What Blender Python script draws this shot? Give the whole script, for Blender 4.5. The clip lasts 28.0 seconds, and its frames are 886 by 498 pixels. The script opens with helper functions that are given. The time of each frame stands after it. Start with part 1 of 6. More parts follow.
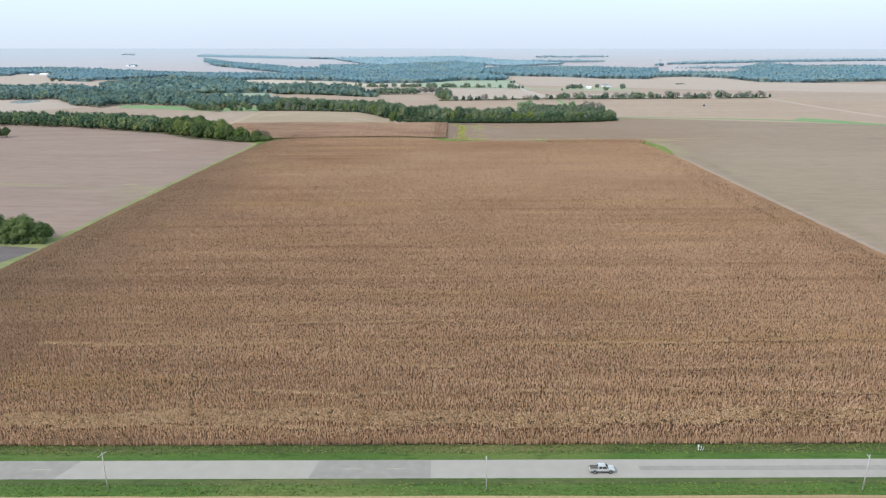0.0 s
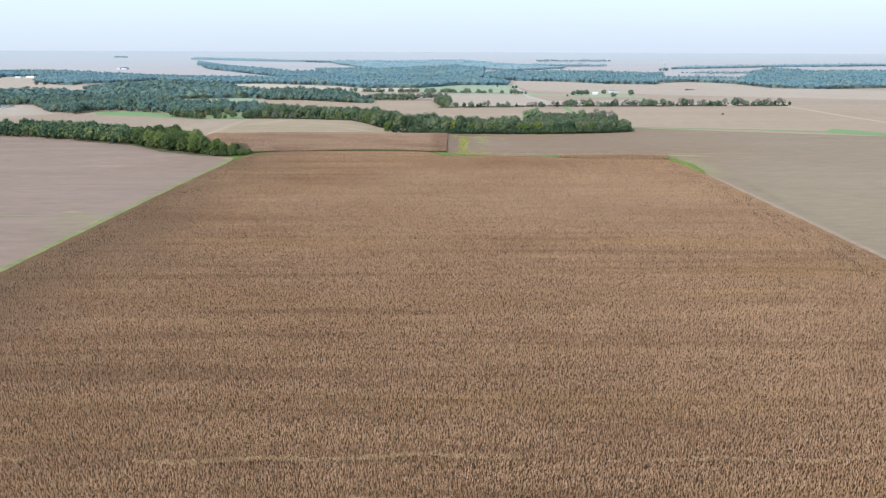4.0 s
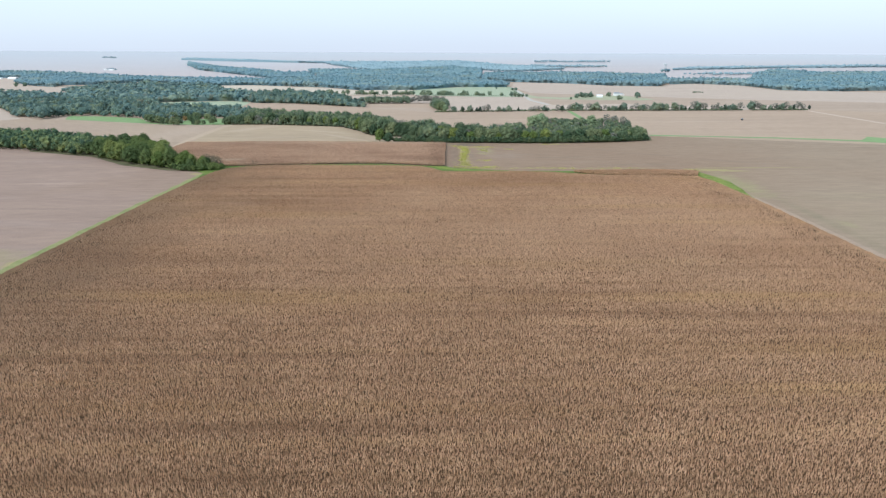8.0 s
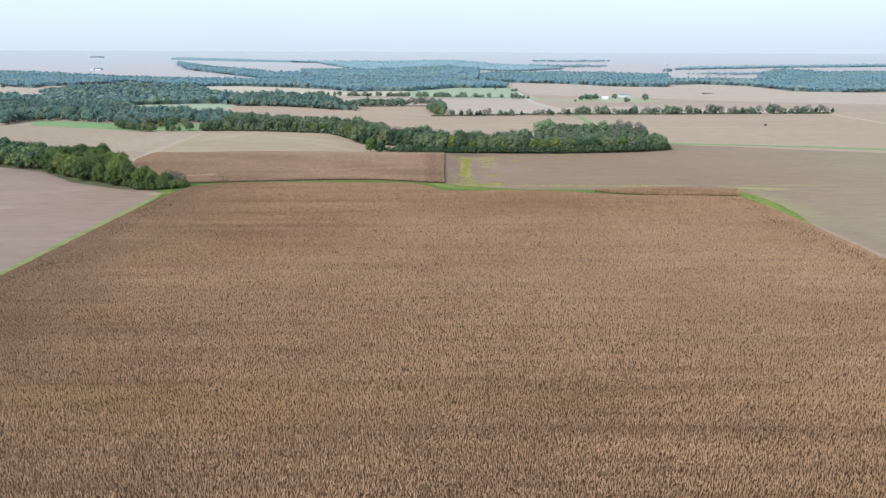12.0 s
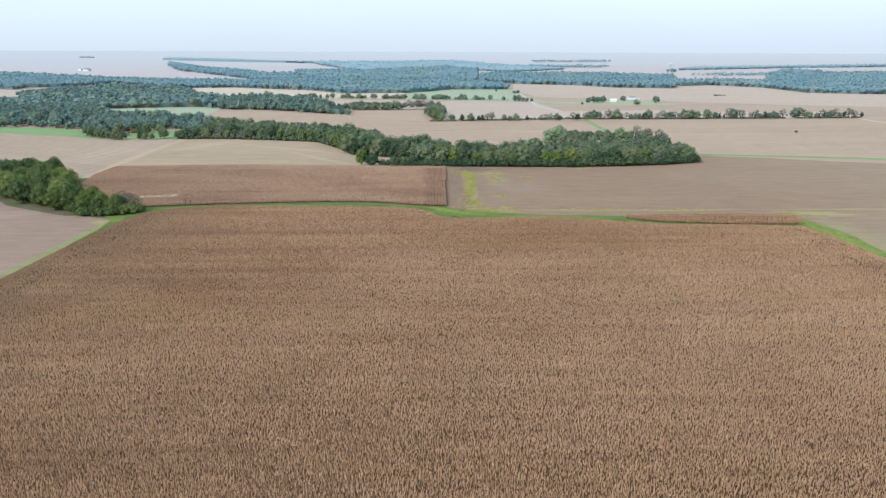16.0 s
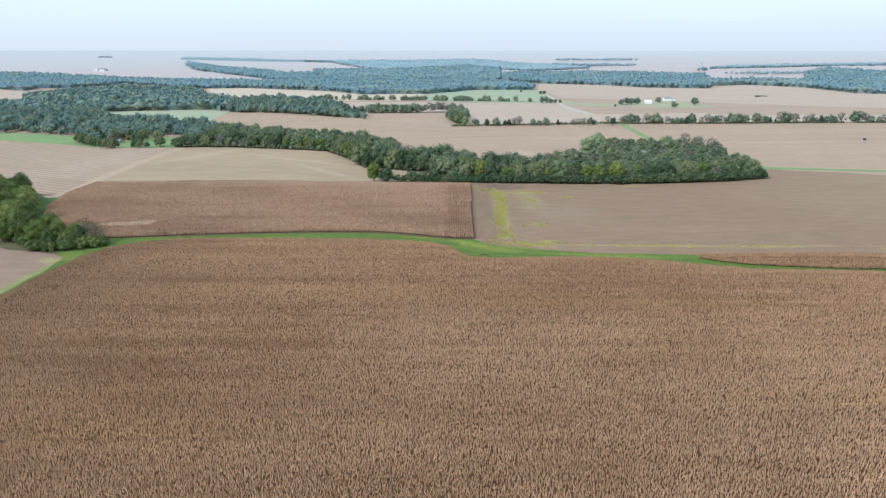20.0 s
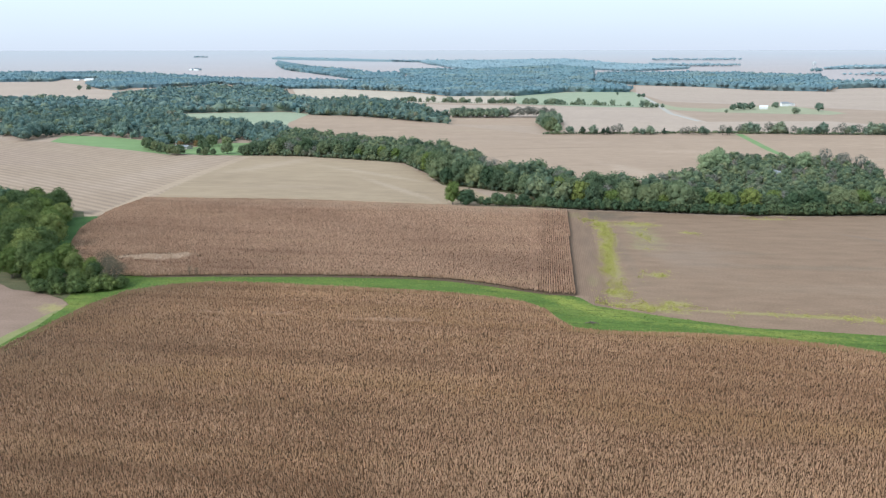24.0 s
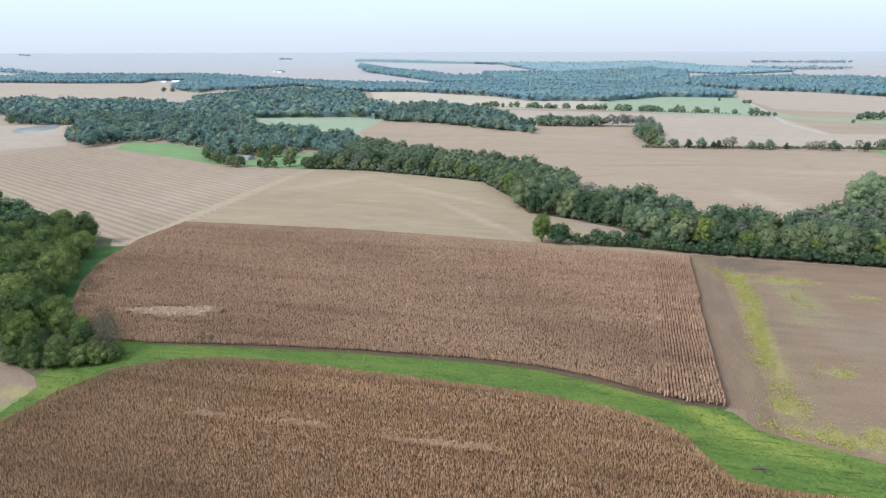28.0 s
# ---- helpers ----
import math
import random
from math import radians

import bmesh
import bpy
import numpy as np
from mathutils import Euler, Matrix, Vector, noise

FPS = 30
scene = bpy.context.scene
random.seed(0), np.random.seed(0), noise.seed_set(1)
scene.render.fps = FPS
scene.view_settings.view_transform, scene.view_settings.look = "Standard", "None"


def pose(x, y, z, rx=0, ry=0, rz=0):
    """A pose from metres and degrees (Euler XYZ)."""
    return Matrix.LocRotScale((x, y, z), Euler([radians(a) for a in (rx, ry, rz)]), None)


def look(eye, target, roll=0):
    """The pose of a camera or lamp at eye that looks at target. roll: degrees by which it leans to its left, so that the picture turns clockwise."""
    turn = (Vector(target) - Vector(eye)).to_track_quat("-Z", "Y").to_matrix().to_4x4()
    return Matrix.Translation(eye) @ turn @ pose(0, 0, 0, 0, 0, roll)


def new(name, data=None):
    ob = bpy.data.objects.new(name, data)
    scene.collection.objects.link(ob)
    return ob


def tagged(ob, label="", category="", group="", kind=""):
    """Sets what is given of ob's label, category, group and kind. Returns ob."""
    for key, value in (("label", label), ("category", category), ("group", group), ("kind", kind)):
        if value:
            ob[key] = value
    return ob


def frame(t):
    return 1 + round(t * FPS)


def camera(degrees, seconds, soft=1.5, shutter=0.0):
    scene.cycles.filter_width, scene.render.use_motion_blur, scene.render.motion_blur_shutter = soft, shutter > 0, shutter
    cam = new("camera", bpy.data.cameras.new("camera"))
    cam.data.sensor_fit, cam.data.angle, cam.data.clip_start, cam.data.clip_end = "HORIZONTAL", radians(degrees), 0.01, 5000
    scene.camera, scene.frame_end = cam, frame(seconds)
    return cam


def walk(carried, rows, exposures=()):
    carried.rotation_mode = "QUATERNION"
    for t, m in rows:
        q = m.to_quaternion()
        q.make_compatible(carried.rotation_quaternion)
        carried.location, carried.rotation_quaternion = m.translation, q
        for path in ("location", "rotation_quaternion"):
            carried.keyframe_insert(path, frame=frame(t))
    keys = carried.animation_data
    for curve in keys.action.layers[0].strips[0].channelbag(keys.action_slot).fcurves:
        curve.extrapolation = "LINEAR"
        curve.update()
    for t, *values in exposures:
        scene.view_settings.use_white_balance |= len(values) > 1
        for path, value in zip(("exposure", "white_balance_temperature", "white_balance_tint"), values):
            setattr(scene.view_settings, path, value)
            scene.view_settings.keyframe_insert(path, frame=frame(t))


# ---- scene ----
cam = camera(63.8, 28.0, 1.3)
METRES, EYE, TILT, LEAN, TURN = 589.7, 94.5, 0.0, 0.0, 0.5
ROWS = [
    (0.0, 0.0, 0.0, 0.0, -0.12, -15.75, 0.42),
    (0.5, -0.0003, 0.0179, 0.0001, -0.14, -15.69, 0.41),
    (1.0, -0.0006, 0.0352, 0.0002, -0.15, -15.66, 0.38),
    (1.5, -0.0009, 0.0535, 0.0002, -0.14, -15.6, 0.32),
    (2.0, -0.0012, 0.071, 0.0002, -0.15, -15.56, 0.3),
    (2.5, -0.0015, 0.0893, 0.0002, -0.16, -15.53, 0.28),
    (3.0, -0.0017, 0.1069, 0.0003, -0.18, -15.51, 0.26),
    (3.5, -0.002, 0.1252, 0.0003, -0.2, -15.5, 0.24),
    (5.5, -0.0034, 0.197, 0.0003, -0.35, -15.47, 0.22),
    (6.0, -0.0037, 0.2146, 0.0003, -0.39, -15.46, 0.21),
    (6.5, -0.004, 0.233, 0.0003, -0.43, -15.46, 0.21),
    (7.0, -0.0044, 0.2504, 0.0003, -0.47, -15.45, 0.21),
    (7.5, -0.0048, 0.2687, 0.0004, -0.51, -15.46, 0.2),
    (8.0, -0.0051, 0.2862, 0.0004, -0.56, -15.46, 0.2),
    (8.5, -0.0055, 0.3045, 0.0004, -0.6, -15.46, 0.2),
    (9.0, -0.0058, 0.322, 0.0004, -0.66, -15.47, 0.25),
    (9.5, -0.0061, 0.3402, 0.0005, -0.73, -15.48, 0.3),
    (10.0, -0.0064, 0.3577, 0.0005, -0.79, -15.5, 0.29),
    (10.5, -0.0067, 0.3759, 0.0006, -0.83, -15.49, 0.26),
    (11.0, -0.007, 0.3934, 0.0006, -0.85, -15.5, 0.25),
    (11.5, -0.0073, 0.4116, 0.0007, -0.87, -15.52, 0.23),
    (12.0, -0.0077, 0.429, 0.0008, -0.9, -15.51, 0.22),
    (12.5, -0.008, 0.4473, 0.0007, -0.92, -15.49, 0.23),
    (14.5, -0.0094, 0.5189, 0.0008, -1.03, -15.52, 0.24),
    (15.0, -0.0096, 0.5356, 0.0008, -1.06, -15.53, 0.23),
    (15.5, -0.01, 0.553, 0.0008, -1.09, -15.53, 0.24),
    (16.0, -0.0103, 0.5712, 0.0008, -1.12, -15.52, 0.25),
    (16.5, -0.0105, 0.5886, 0.0008, -1.22, -15.53, 0.29),
    (17.0, -0.0109, 0.6069, 0.0008, -1.27, -15.53, 0.32),
    (17.5, -0.011, 0.6244, 0.0008, -1.3, -15.53, 0.35),
    (18.0, -0.0114, 0.6425, 0.0008, -1.34, -15.54, 0.36),
    (18.5, -0.0117, 0.66, 0.0008, -1.25, -15.56, 0.38),
    (19.0, -0.012, 0.6783, 0.0008, -0.64, -15.56, 0.39),
    (19.5, -0.0123, 0.6958, 0.0008, -0.05, -15.57, 0.4),
    (20.0, -0.0127, 0.7141, 0.0008, 0.51, -15.61, 0.42),
    (20.5, -0.0132, 0.7316, 0.0009, 1.01, -15.62, 0.44),
    (21.0, -0.0139, 0.7499, 0.0009, 1.78, -15.62, 0.44),
    (21.5, -0.0147, 0.7675, 0.001, 2.42, -15.63, 0.45),
    (23.5, -0.0194, 0.8386, 0.0012, 6.74, -15.59, 0.5),
    (24.0, -0.0215, 0.8567, 0.0014, 7.38, -15.59, 0.5),
    (24.5, -0.0239, 0.874, 0.0015, 8.07, -15.58, 0.51),
    (25.0, -0.0265, 0.8921, 0.0015, 8.96, -15.54, 0.51),
    (25.5, -0.0292, 0.9093, 0.0015, 9.62, -15.5, 0.51),
    (26.0, -0.0326, 0.9272, 0.0016, 10.54, -15.47, 0.49),
    (26.5, -0.0357, 0.9444, 0.0017, 11.78, -15.43, 0.51),
    (27.0, -0.0395, 0.9623, 0.0018, 12.61, -15.41, 0.51),
    (27.5, -0.0432, 0.9793, 0.0019, 13.22, -15.4, 0.52),
    (28.0, -0.0475, 0.9971, 0.002, 13.82, -15.39, 0.56),
]
walk(cam, [(t, pose(0, 0, EYE, TILT, LEAN, TURN) @ pose(METRES * x, METRES * y, METRES * z, 90 + pitch, roll, yaw)) for t, x, y, z, yaw, pitch, roll in ROWS], [(0.0, 0.0, 5790, 10)])

# ---- light ----
SUN_AZ, SUN_EL = 232.0, 42.0     # degrees: azimuth clockwise from +y, elevation
world = bpy.data.worlds.new("overcast_sky")
scene.world = world
world.use_nodes = True
wn, wl = world.node_tree.nodes, world.node_tree.links
wn.clear()
w_out = wn.new("ShaderNodeOutputWorld")
w_sky = wn.new("ShaderNodeTexSky")
w_sky.sky_type = "NISHITA"
w_sky.sun_disc = False
w_sky.sun_elevation, w_sky.sun_rotation = radians(SUN_EL), radians(SUN_AZ)
w_sky.air_density, w_sky.dust_density = 1.0, 3.0
w_bg1 = wn.new("ShaderNodeBackground")
w_bg1.inputs["Strength"].default_value = 0.045
wl.new(w_sky.outputs[0], w_bg1.inputs[0])
w_tc = wn.new("ShaderNodeTexCoord")
w_sep = wn.new("ShaderNodeSeparateXYZ")
wl.new(w_tc.outputs["Generated"], w_sep.inputs[0])
w_ramp = wn.new("ShaderNodeValToRGB")
w_ramp.color_ramp.elements[0].position, w_ramp.color_ramp.elements[0].color = 0.0, (0.725, 0.765, 0.815, 1)
w_ramp.color_ramp.elements[1].position, w_ramp.color_ramp.elements[1].color = 0.35, (0.75, 0.865, 0.885, 1)
e_mid = w_ramp.color_ramp.elements.new(0.06)
e_mid.color = (0.755, 0.84, 0.875, 1)
wl.new(w_sep.outputs["Z"], w_ramp.inputs[0])
w_noise = wn.new("ShaderNodeTexNoise")
w_noise.inputs["Scale"].default_value, w_noise.inputs["Detail"].default_value = 2.2, 3.0
w_map = wn.new("ShaderNodeMapping")
w_map.inputs["Scale"].default_value = (1, 1, 5)
wl.new(w_tc.outputs["Generated"], w_map.inputs[0])
wl.new(w_map.outputs[0], w_noise.inputs[0])
w_mul = wn.new("ShaderNodeMapRange")
w_mul.inputs["To Min"].default_value, w_mul.inputs["To Max"].default_value = 0.96, 1.04
wl.new(w_noise.outputs[0], w_mul.inputs[0])
w_bg2 = wn.new("ShaderNodeBackground")
wl.new(w_ramp.outputs[0], w_bg2.inputs[0])
wl.new(w_mul.outputs[0], w_bg2.inputs[1])
w_add = wn.new("ShaderNodeAddShader")
wl.new(w_bg1.outputs[0], w_add.inputs[0])
wl.new(w_bg2.outputs[0], w_add.inputs[1])
wl.new(w_add.outputs[0], w_out.inputs[0])

sun = new("sun", bpy.data.lights.new("sun", "SUN"))
sun.data.energy, sun.data.angle, sun.data.color = 2.5, radians(10), (1.0, 0.965, 0.91)
s_az, s_el = radians(SUN_AZ), radians(SUN_EL)
s_dir = Vector((math.sin(s_az) * math.cos(s_el), math.cos(s_az) * math.cos(s_el), math.sin(s_el)))
sun.matrix_world = look(s_dir * 1000, (0, 0, 0))

# ---- materials ----


def base_mat(name, rough=0.9):
    m = bpy.data.materials.new(name)
    m.use_nodes = True
    n, l = m.node_tree.nodes, m.node_tree.links
    p = n["Principled BSDF"]
    p.inputs["Roughness"].default_value = rough
    p.inputs["Specular IOR Level"].default_value = 0.2
    return m, n, l, p


def mix(n, l, fac, a, b, mode="MIX"):
    k = n.new("ShaderNodeMix")
    k.data_type, k.blend_type = "RGBA", mode
    for sock, v in ((k.inputs[0], fac), (k.inputs[6], a), (k.inputs[7], b)):
        if isinstance(v, (int, float)):
            sock.default_value = v
        elif isinstance(v, tuple):
            sock.default_value = (*v, 1)
        else:
            l.new(v, sock)
    return k.outputs[2]


def noise_of(n, l, coord, scale, detail=3.0, stretch=None, lo=0.35, hi=0.65):
    if stretch:
        mp = n.new("ShaderNodeMapping")
        mp.inputs["Scale"].default_value = stretch
        l.new(coord, mp.inputs[0])
        coord = mp.outputs[0]
    t = n.new("ShaderNodeTexNoise")
    t.inputs["Scale"].default_value, t.inputs["Detail"].default_value = scale, detail
    l.new(coord, t.inputs[0])
    r = n.new("ShaderNodeMapRange")
    r.inputs["From Min"].default_value, r.inputs["From Max"].default_value = lo, hi
    l.new(t.outputs[0], r.inputs[0])
    return r.outputs[0]


def spots_on(n, l, c, k, spots):
    """Blotches with ragged soft edges: (x, y, half length, half width, turn, colour, strength)."""
    for x, y, rx, ry, turn, col, amt in spots:
        mp = n.new("ShaderNodeMapping")
        mp.vector_type = "TEXTURE"
        mp.inputs["Location"].default_value = (x, y, 0)
        mp.inputs["Rotation"].default_value = (0, 0, radians(turn))
        mp.inputs["Scale"].default_value = (rx, ry, 1e6)
        l.new(c, mp.inputs[0])
        ln = n.new("ShaderNodeVectorMath")
        ln.operation = "LENGTH"
        l.new(mp.outputs[0], ln.inputs[0])
        t = n.new("ShaderNodeTexNoise")
        t.inputs["Scale"].default_value, t.inputs["Detail"].default_value = min(1.2, 1.6 / min(rx, ry)), 6.0
        l.new(c, t.inputs[0])
        a = n.new("ShaderNodeMath")
        a.operation = "MULTIPLY_ADD"
        l.new(t.outputs[0], a.inputs[0])
        a.inputs[1].default_value = 1.9
        l.new(ln.outputs["Value"], a.inputs[2])
        r = n.new("ShaderNodeMapRange")
        r.inputs["From Min"].default_value, r.inputs["From Max"].default_value = 2.05, 1.25
        r.inputs["To Max"].default_value = amt
        l.new(a.outputs[0], r.inputs[0])
        k = mix(n, l, r.outputs[0], k, col)
    return k


def geo_pos(n):
    return n.new("ShaderNodeNewGeometry").outputs["Position"]


def field_mat(name, col, dark, light, rows=None, big=0.006, stretch=(0.35, 1.6, 1), turn=0.0, fine=1.3, row_amt=0.35, extra=None, spots=(), pale=None):
    """Farmland: soil and residue with broad streaks, blotches, fine litter and drilled rows. rows: spacing in metres
    across y. pale: haze colour, and the distances over which it is mixed in.
    """
    m, n, l, p = base_mat(name, 0.95)
    c = geo_pos(n)
    if turn:
        mp = n.new("ShaderNodeMapping")
        mp.inputs["Rotation"].default_value = (0, 0, radians(turn))
        l.new(c, mp.inputs[0])
        c = mp.outputs[0]
    k = mix(n, l, noise_of(n, l, c, big, 4, stretch), col, dark)
    k = mix(n, l, noise_of(n, l, c, big * 5, 4, stretch, 0.45, 0.8), k, light)
    if extra:
        k = mix(n, l, noise_of(n, l, c, extra[1], 3, (0.5, 2.0, 1), 0.58, 0.72), k, extra[0])
    k = spots_on(n, l, geo_pos(n), k, spots)
    f = noise_of(n, l, c, fine, 3, (1, 1, 1), 0.3, 0.7)
    k = mix(n, l, 0.28, k, mix(n, l, f, tuple(v * 0.45 for v in col), tuple(min(1, v * 1.5) for v in col)))
    f2 = noise_of(n, l, c, 0.14, 5, (0.45, 1.3, 1), 0.3, 0.7)
    k = mix(n, l, 0.3, k, mix(n, l, f2, tuple(v * 0.7 for v in col), tuple(min(1, v * 1.25) for v in col)))
    if rows:
        w = n.new("ShaderNodeTexWave")
        w.bands_direction = "Y"
        w.inputs["Scale"].default_value = 0.314 / rows
        w.inputs["Distortion"].default_value, w.inputs["Detail Scale"].default_value = 0.8, 0.3
        l.new(c, w.inputs[0])
        k = mix(n, l, w.outputs["Fac"], k, mix(n, l, row_amt, k, tuple(v * 0.5 for v in dark)))
    # painted haze: base colour fades to a grey-blue away from the plain's middle
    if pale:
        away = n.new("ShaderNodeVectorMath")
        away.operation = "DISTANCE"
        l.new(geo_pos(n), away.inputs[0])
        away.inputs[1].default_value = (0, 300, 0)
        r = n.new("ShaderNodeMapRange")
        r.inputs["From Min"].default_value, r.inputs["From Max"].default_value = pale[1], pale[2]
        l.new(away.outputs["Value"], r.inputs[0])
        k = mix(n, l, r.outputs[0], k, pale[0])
    l.new(k, p.inputs["Base Color"])
    b = n.new("ShaderNodeBump")
    b.inputs["Strength"].default_value, b.inputs["Distance"].default_value = 0.5, 0.15
    l.new(f, b.inputs["Height"])
    l.new(b.outputs[0], p.inputs["Normal"])
    return m


def leaf_mat(name, cols, translucent=0.0, patch=None, ob_amt=0.6, rough=0.85, amount=0.75, spots=()):
    """Leaves: cols are (dark, mid, light); each leaf and each plant takes its own tone."""
    m, n, l, p = base_mat(name, rough)
    g = n.new("ShaderNodeNewGeometry")
    o = n.new("ShaderNodeObjectInfo")
    r = n.new("ShaderNodeValToRGB")
    r.color_ramp.elements[0].color = (*cols[0], 1)
    r.color_ramp.elements[1].color = (*cols[2], 1)
    e = r.color_ramp.elements.new(0.5)
    e.color = (*cols[1], 1)
    a = n.new("ShaderNodeMath")
    a.operation = "MULTIPLY_ADD"
    l.new(g.outputs["Random Per Island"], a.inputs[0])
    a.inputs[1].default_value = 1 - ob_amt
    b = n.new("ShaderNodeMath")
    b.operation = "MULTIPLY"
    l.new(o.outputs["Random"], b.inputs[0])
    b.inputs[1].default_value = ob_amt
    l.new(b.outputs[0], a.inputs[2])
    l.new(a.outputs[0], r.inputs[0])
    k = r.outputs[0]
    if patch:
        for col, scale, stretch, lo, hi in patch:
            k = mix(n, l, noise_of(n, l, g.outputs["Position"], scale, 3, stretch, lo, hi), k, mix(n, l, amount, k, col))
    k = spots_on(n, l, g.outputs["Position"], k, spots)
    l.new(k, p.inputs["Base Color"])
    if translucent:
        t = n.new("ShaderNodeBsdfTranslucent")
        l.new(k, t.inputs[0])
        s = n.new("ShaderNodeMixShader")
        s.inputs[0].default_value = translucent
        l.new(p.outputs[0], s.inputs[1])
        l.new(t.outputs[0], s.inputs[2])
        l.new(s.outputs[0], n["Material Output"].inputs[0])
    return m


def paint_mat(name, col, rough=0.5, metal=0.0, scale=3.0, amt=0.25):
    m, n, l, p = base_mat(name, rough)
    p.inputs["Metallic"].default_value = metal
    p.inputs["Specular IOR Level"].default_value = 0.5
    tc = n.new("ShaderNodeTexCoord")
    f = noise_of(n, l, tc.outputs["Object"], scale, 5, None, 0.3, 0.75)
    l.new(mix(n, l, f, col, tuple(v * (1 - amt) for v in col)), p.inputs["Base Color"])
    return m


WINDROW = 27.5
SPOT_G, SPOT_Y, SPOT_D = (0.27, 0.265, 0.10), (0.38, 0.36, 0.09), (0.15, 0.105, 0.082)
M_GROUND = field_mat("open_farmland", (0.37, 0.275, 0.205), (0.31, 0.23, 0.172), (0.43, 0.325, 0.245), big=0.0025)
# backdrop land with haze painted in towards the rim
M_FAR = field_mat("hazed_distant_farmland", (0.425, 0.372, 0.36), (0.39, 0.348, 0.342), (0.465, 0.41, 0.39), big=0.0016, stretch=(0.2, 2.6, 1), pale=((0.43, 0.435, 0.452), 3200.0, 4550.0))
M_BEAN_L = field_mat("soybean_field_pinkish", (0.285, 0.198, 0.153), (0.225, 0.156, 0.121), (0.335, 0.236, 0.178), big=0.005, extra=((0.29, 0.215, 0.18), 0.012),
                     spots=[(-340, 522, 150, 7, -14, SPOT_G, 0.6), (-222, 500, 24, 14, 0, (0.26, 0.235, 0.11), 0.75), (-205, 488, 5, 9, 0, SPOT_Y, 0.9), (-234, 514, 7, 3, 0, SPOT_Y, 0.8), (-215, 470, 16, 30, 0, (0.24, 0.21, 0.11), 0.5), (-285, 502, 55, 2.2, -2, SPOT_D, 0.8), (-270, 440, 24, 2.2, -3, SPOT_D, 0.8), (-330, 445, 22, 4, 0, SPOT_G, 0.5),
                            (-260, 610, 40, 5, 0, SPOT_D, 0.5), (-330, 660, 60, 7, 0, SPOT_D, 0.4), (-290, 700, 45, 6, 0, (0.45, 0.33, 0.26), 0.6), (-212, 738, 60, 40, 0, (0.235, 0.158, 0.108), 1.0), (-230, 700, 70, 60, 0, (0.25, 0.168, 0.118), 0.9), (-204, 742, 5, 8, 60, SPOT_Y, 0.9)])
M_BEAN_R = field_mat("soybean_field_greyish", (0.292, 0.214, 0.148), (0.24, 0.178, 0.122), (0.338, 0.25, 0.168), big=0.004, rows=6.0, row_amt=0.05, extra=((0.27, 0.225, 0.135), 0.009),
                     spots=[(90, 850, 330, 330, 0, (0.208, 0.121, 0.074), 1.0), (217, 575, 5, 70, -2, (0.17, 0.145, 0.085), 0.8), (214, 480, 6, 60, 0, (0.20, 0.165, 0.10), 0.7), (216, 380, 6, 80, 0, (0.20, 0.165, 0.10), 0.6), (250, 764, 60, 3, 0, SPOT_Y, 0.6), (225, 560, 5, 12, 0, SPOT_G, 0.6), (250, 500, 60, 120, 0, (0.28, 0.23, 0.14), 0.5), (452, 752, 32, 5, -25, SPOT_D, 0.9), (424, 890, 15, 5, -10, SPOT_D, 0.8), (300, 820, 40, 8, 20, SPOT_D, 0.4), (330, 935, 30, 4, 0, SPOT_D, 0.4), (215, 690, 14, 60, 0, SPOT_G, 0.7), (222, 752, 26, 7, -15, SPOT_Y, 0.8),
                            (330, 400, 60, 10, 60, SPOT_G, 0.3), (420, 560, 90, 14, 10, SPOT_D, 0.3),
                            (14, 927, 30, 14, -8, (0.045, 0.034, 0.026), 1.0), (17, 903, 5.0, 14, 0, SPOT_Y, 0.75), (18, 880, 5.0, 26, 4, SPOT_Y, 0.75), (16.5, 846, 4.2, 26, 3, SPOT_Y, 0.75), (16.5, 815, 4, 18, 0, SPOT_Y, 0.7), (33, 858, 7, 9, 0, SPOT_G, 0.6), (23, 850, 4, 60, 3, (0.15, 0.105, 0.075), 0.5), (44, 842, 18, 5, 0, (0.13, 0.1, 0.075), 0.5), (70, 850, 30, 4, 4, (0.13, 0.1, 0.075), 0.5), (95, 800, 50, 8, 0, (0.25, 0.155, 0.095), 0.6),
                            (36, 905, 15, 7, 0, SPOT_Y, 0.75), (38, 880, 9, 30, 8, SPOT_G, 0.7), (62, 889, 7, 2.5, 0, SPOT_Y, 0.7), (34, 811, 6, 4, 0, SPOT_Y, 0.7), (14, 784, 6, 6, 0, SPOT_Y, 0.7), (26, 769, 14, 4, -20, SPOT_Y, 0.9),
                            (36, 774, 6, 5, 0, SPOT_Y, 0.8), (80, 766, 50, 2.2, -2.5, SPOT_Y, 0.75), (145, 764.5, 45, 2.2, 0, SPOT_Y, 0.75), (112, 926, 14, 3, 0, SPOT_Y, 0.7), (55, 840, 25, 30, 0, (0.265, 0.187, 0.14), 0.6), (152, 884, 24, 3, -42, SPOT_D, 0.75), (196, 845, 40, 4, -30, SPOT_D, 0.5), (255, 800, 40, 4, -30, SPOT_D, 0.6), (120, 800, 70, 9, 3, (0.235, 0.155, 0.105), 0.6), (110, 830, 50, 5, 2, (0.15, 0.11, 0.078), 0.5), (170, 785, 60, 5, 2, (0.16, 0.12, 0.085), 0.5),
                            (40, 862, 14, 3, 0, SPOT_D, 0.5), (60, 830, 16, 3, 5, SPOT_D, 0.5)])
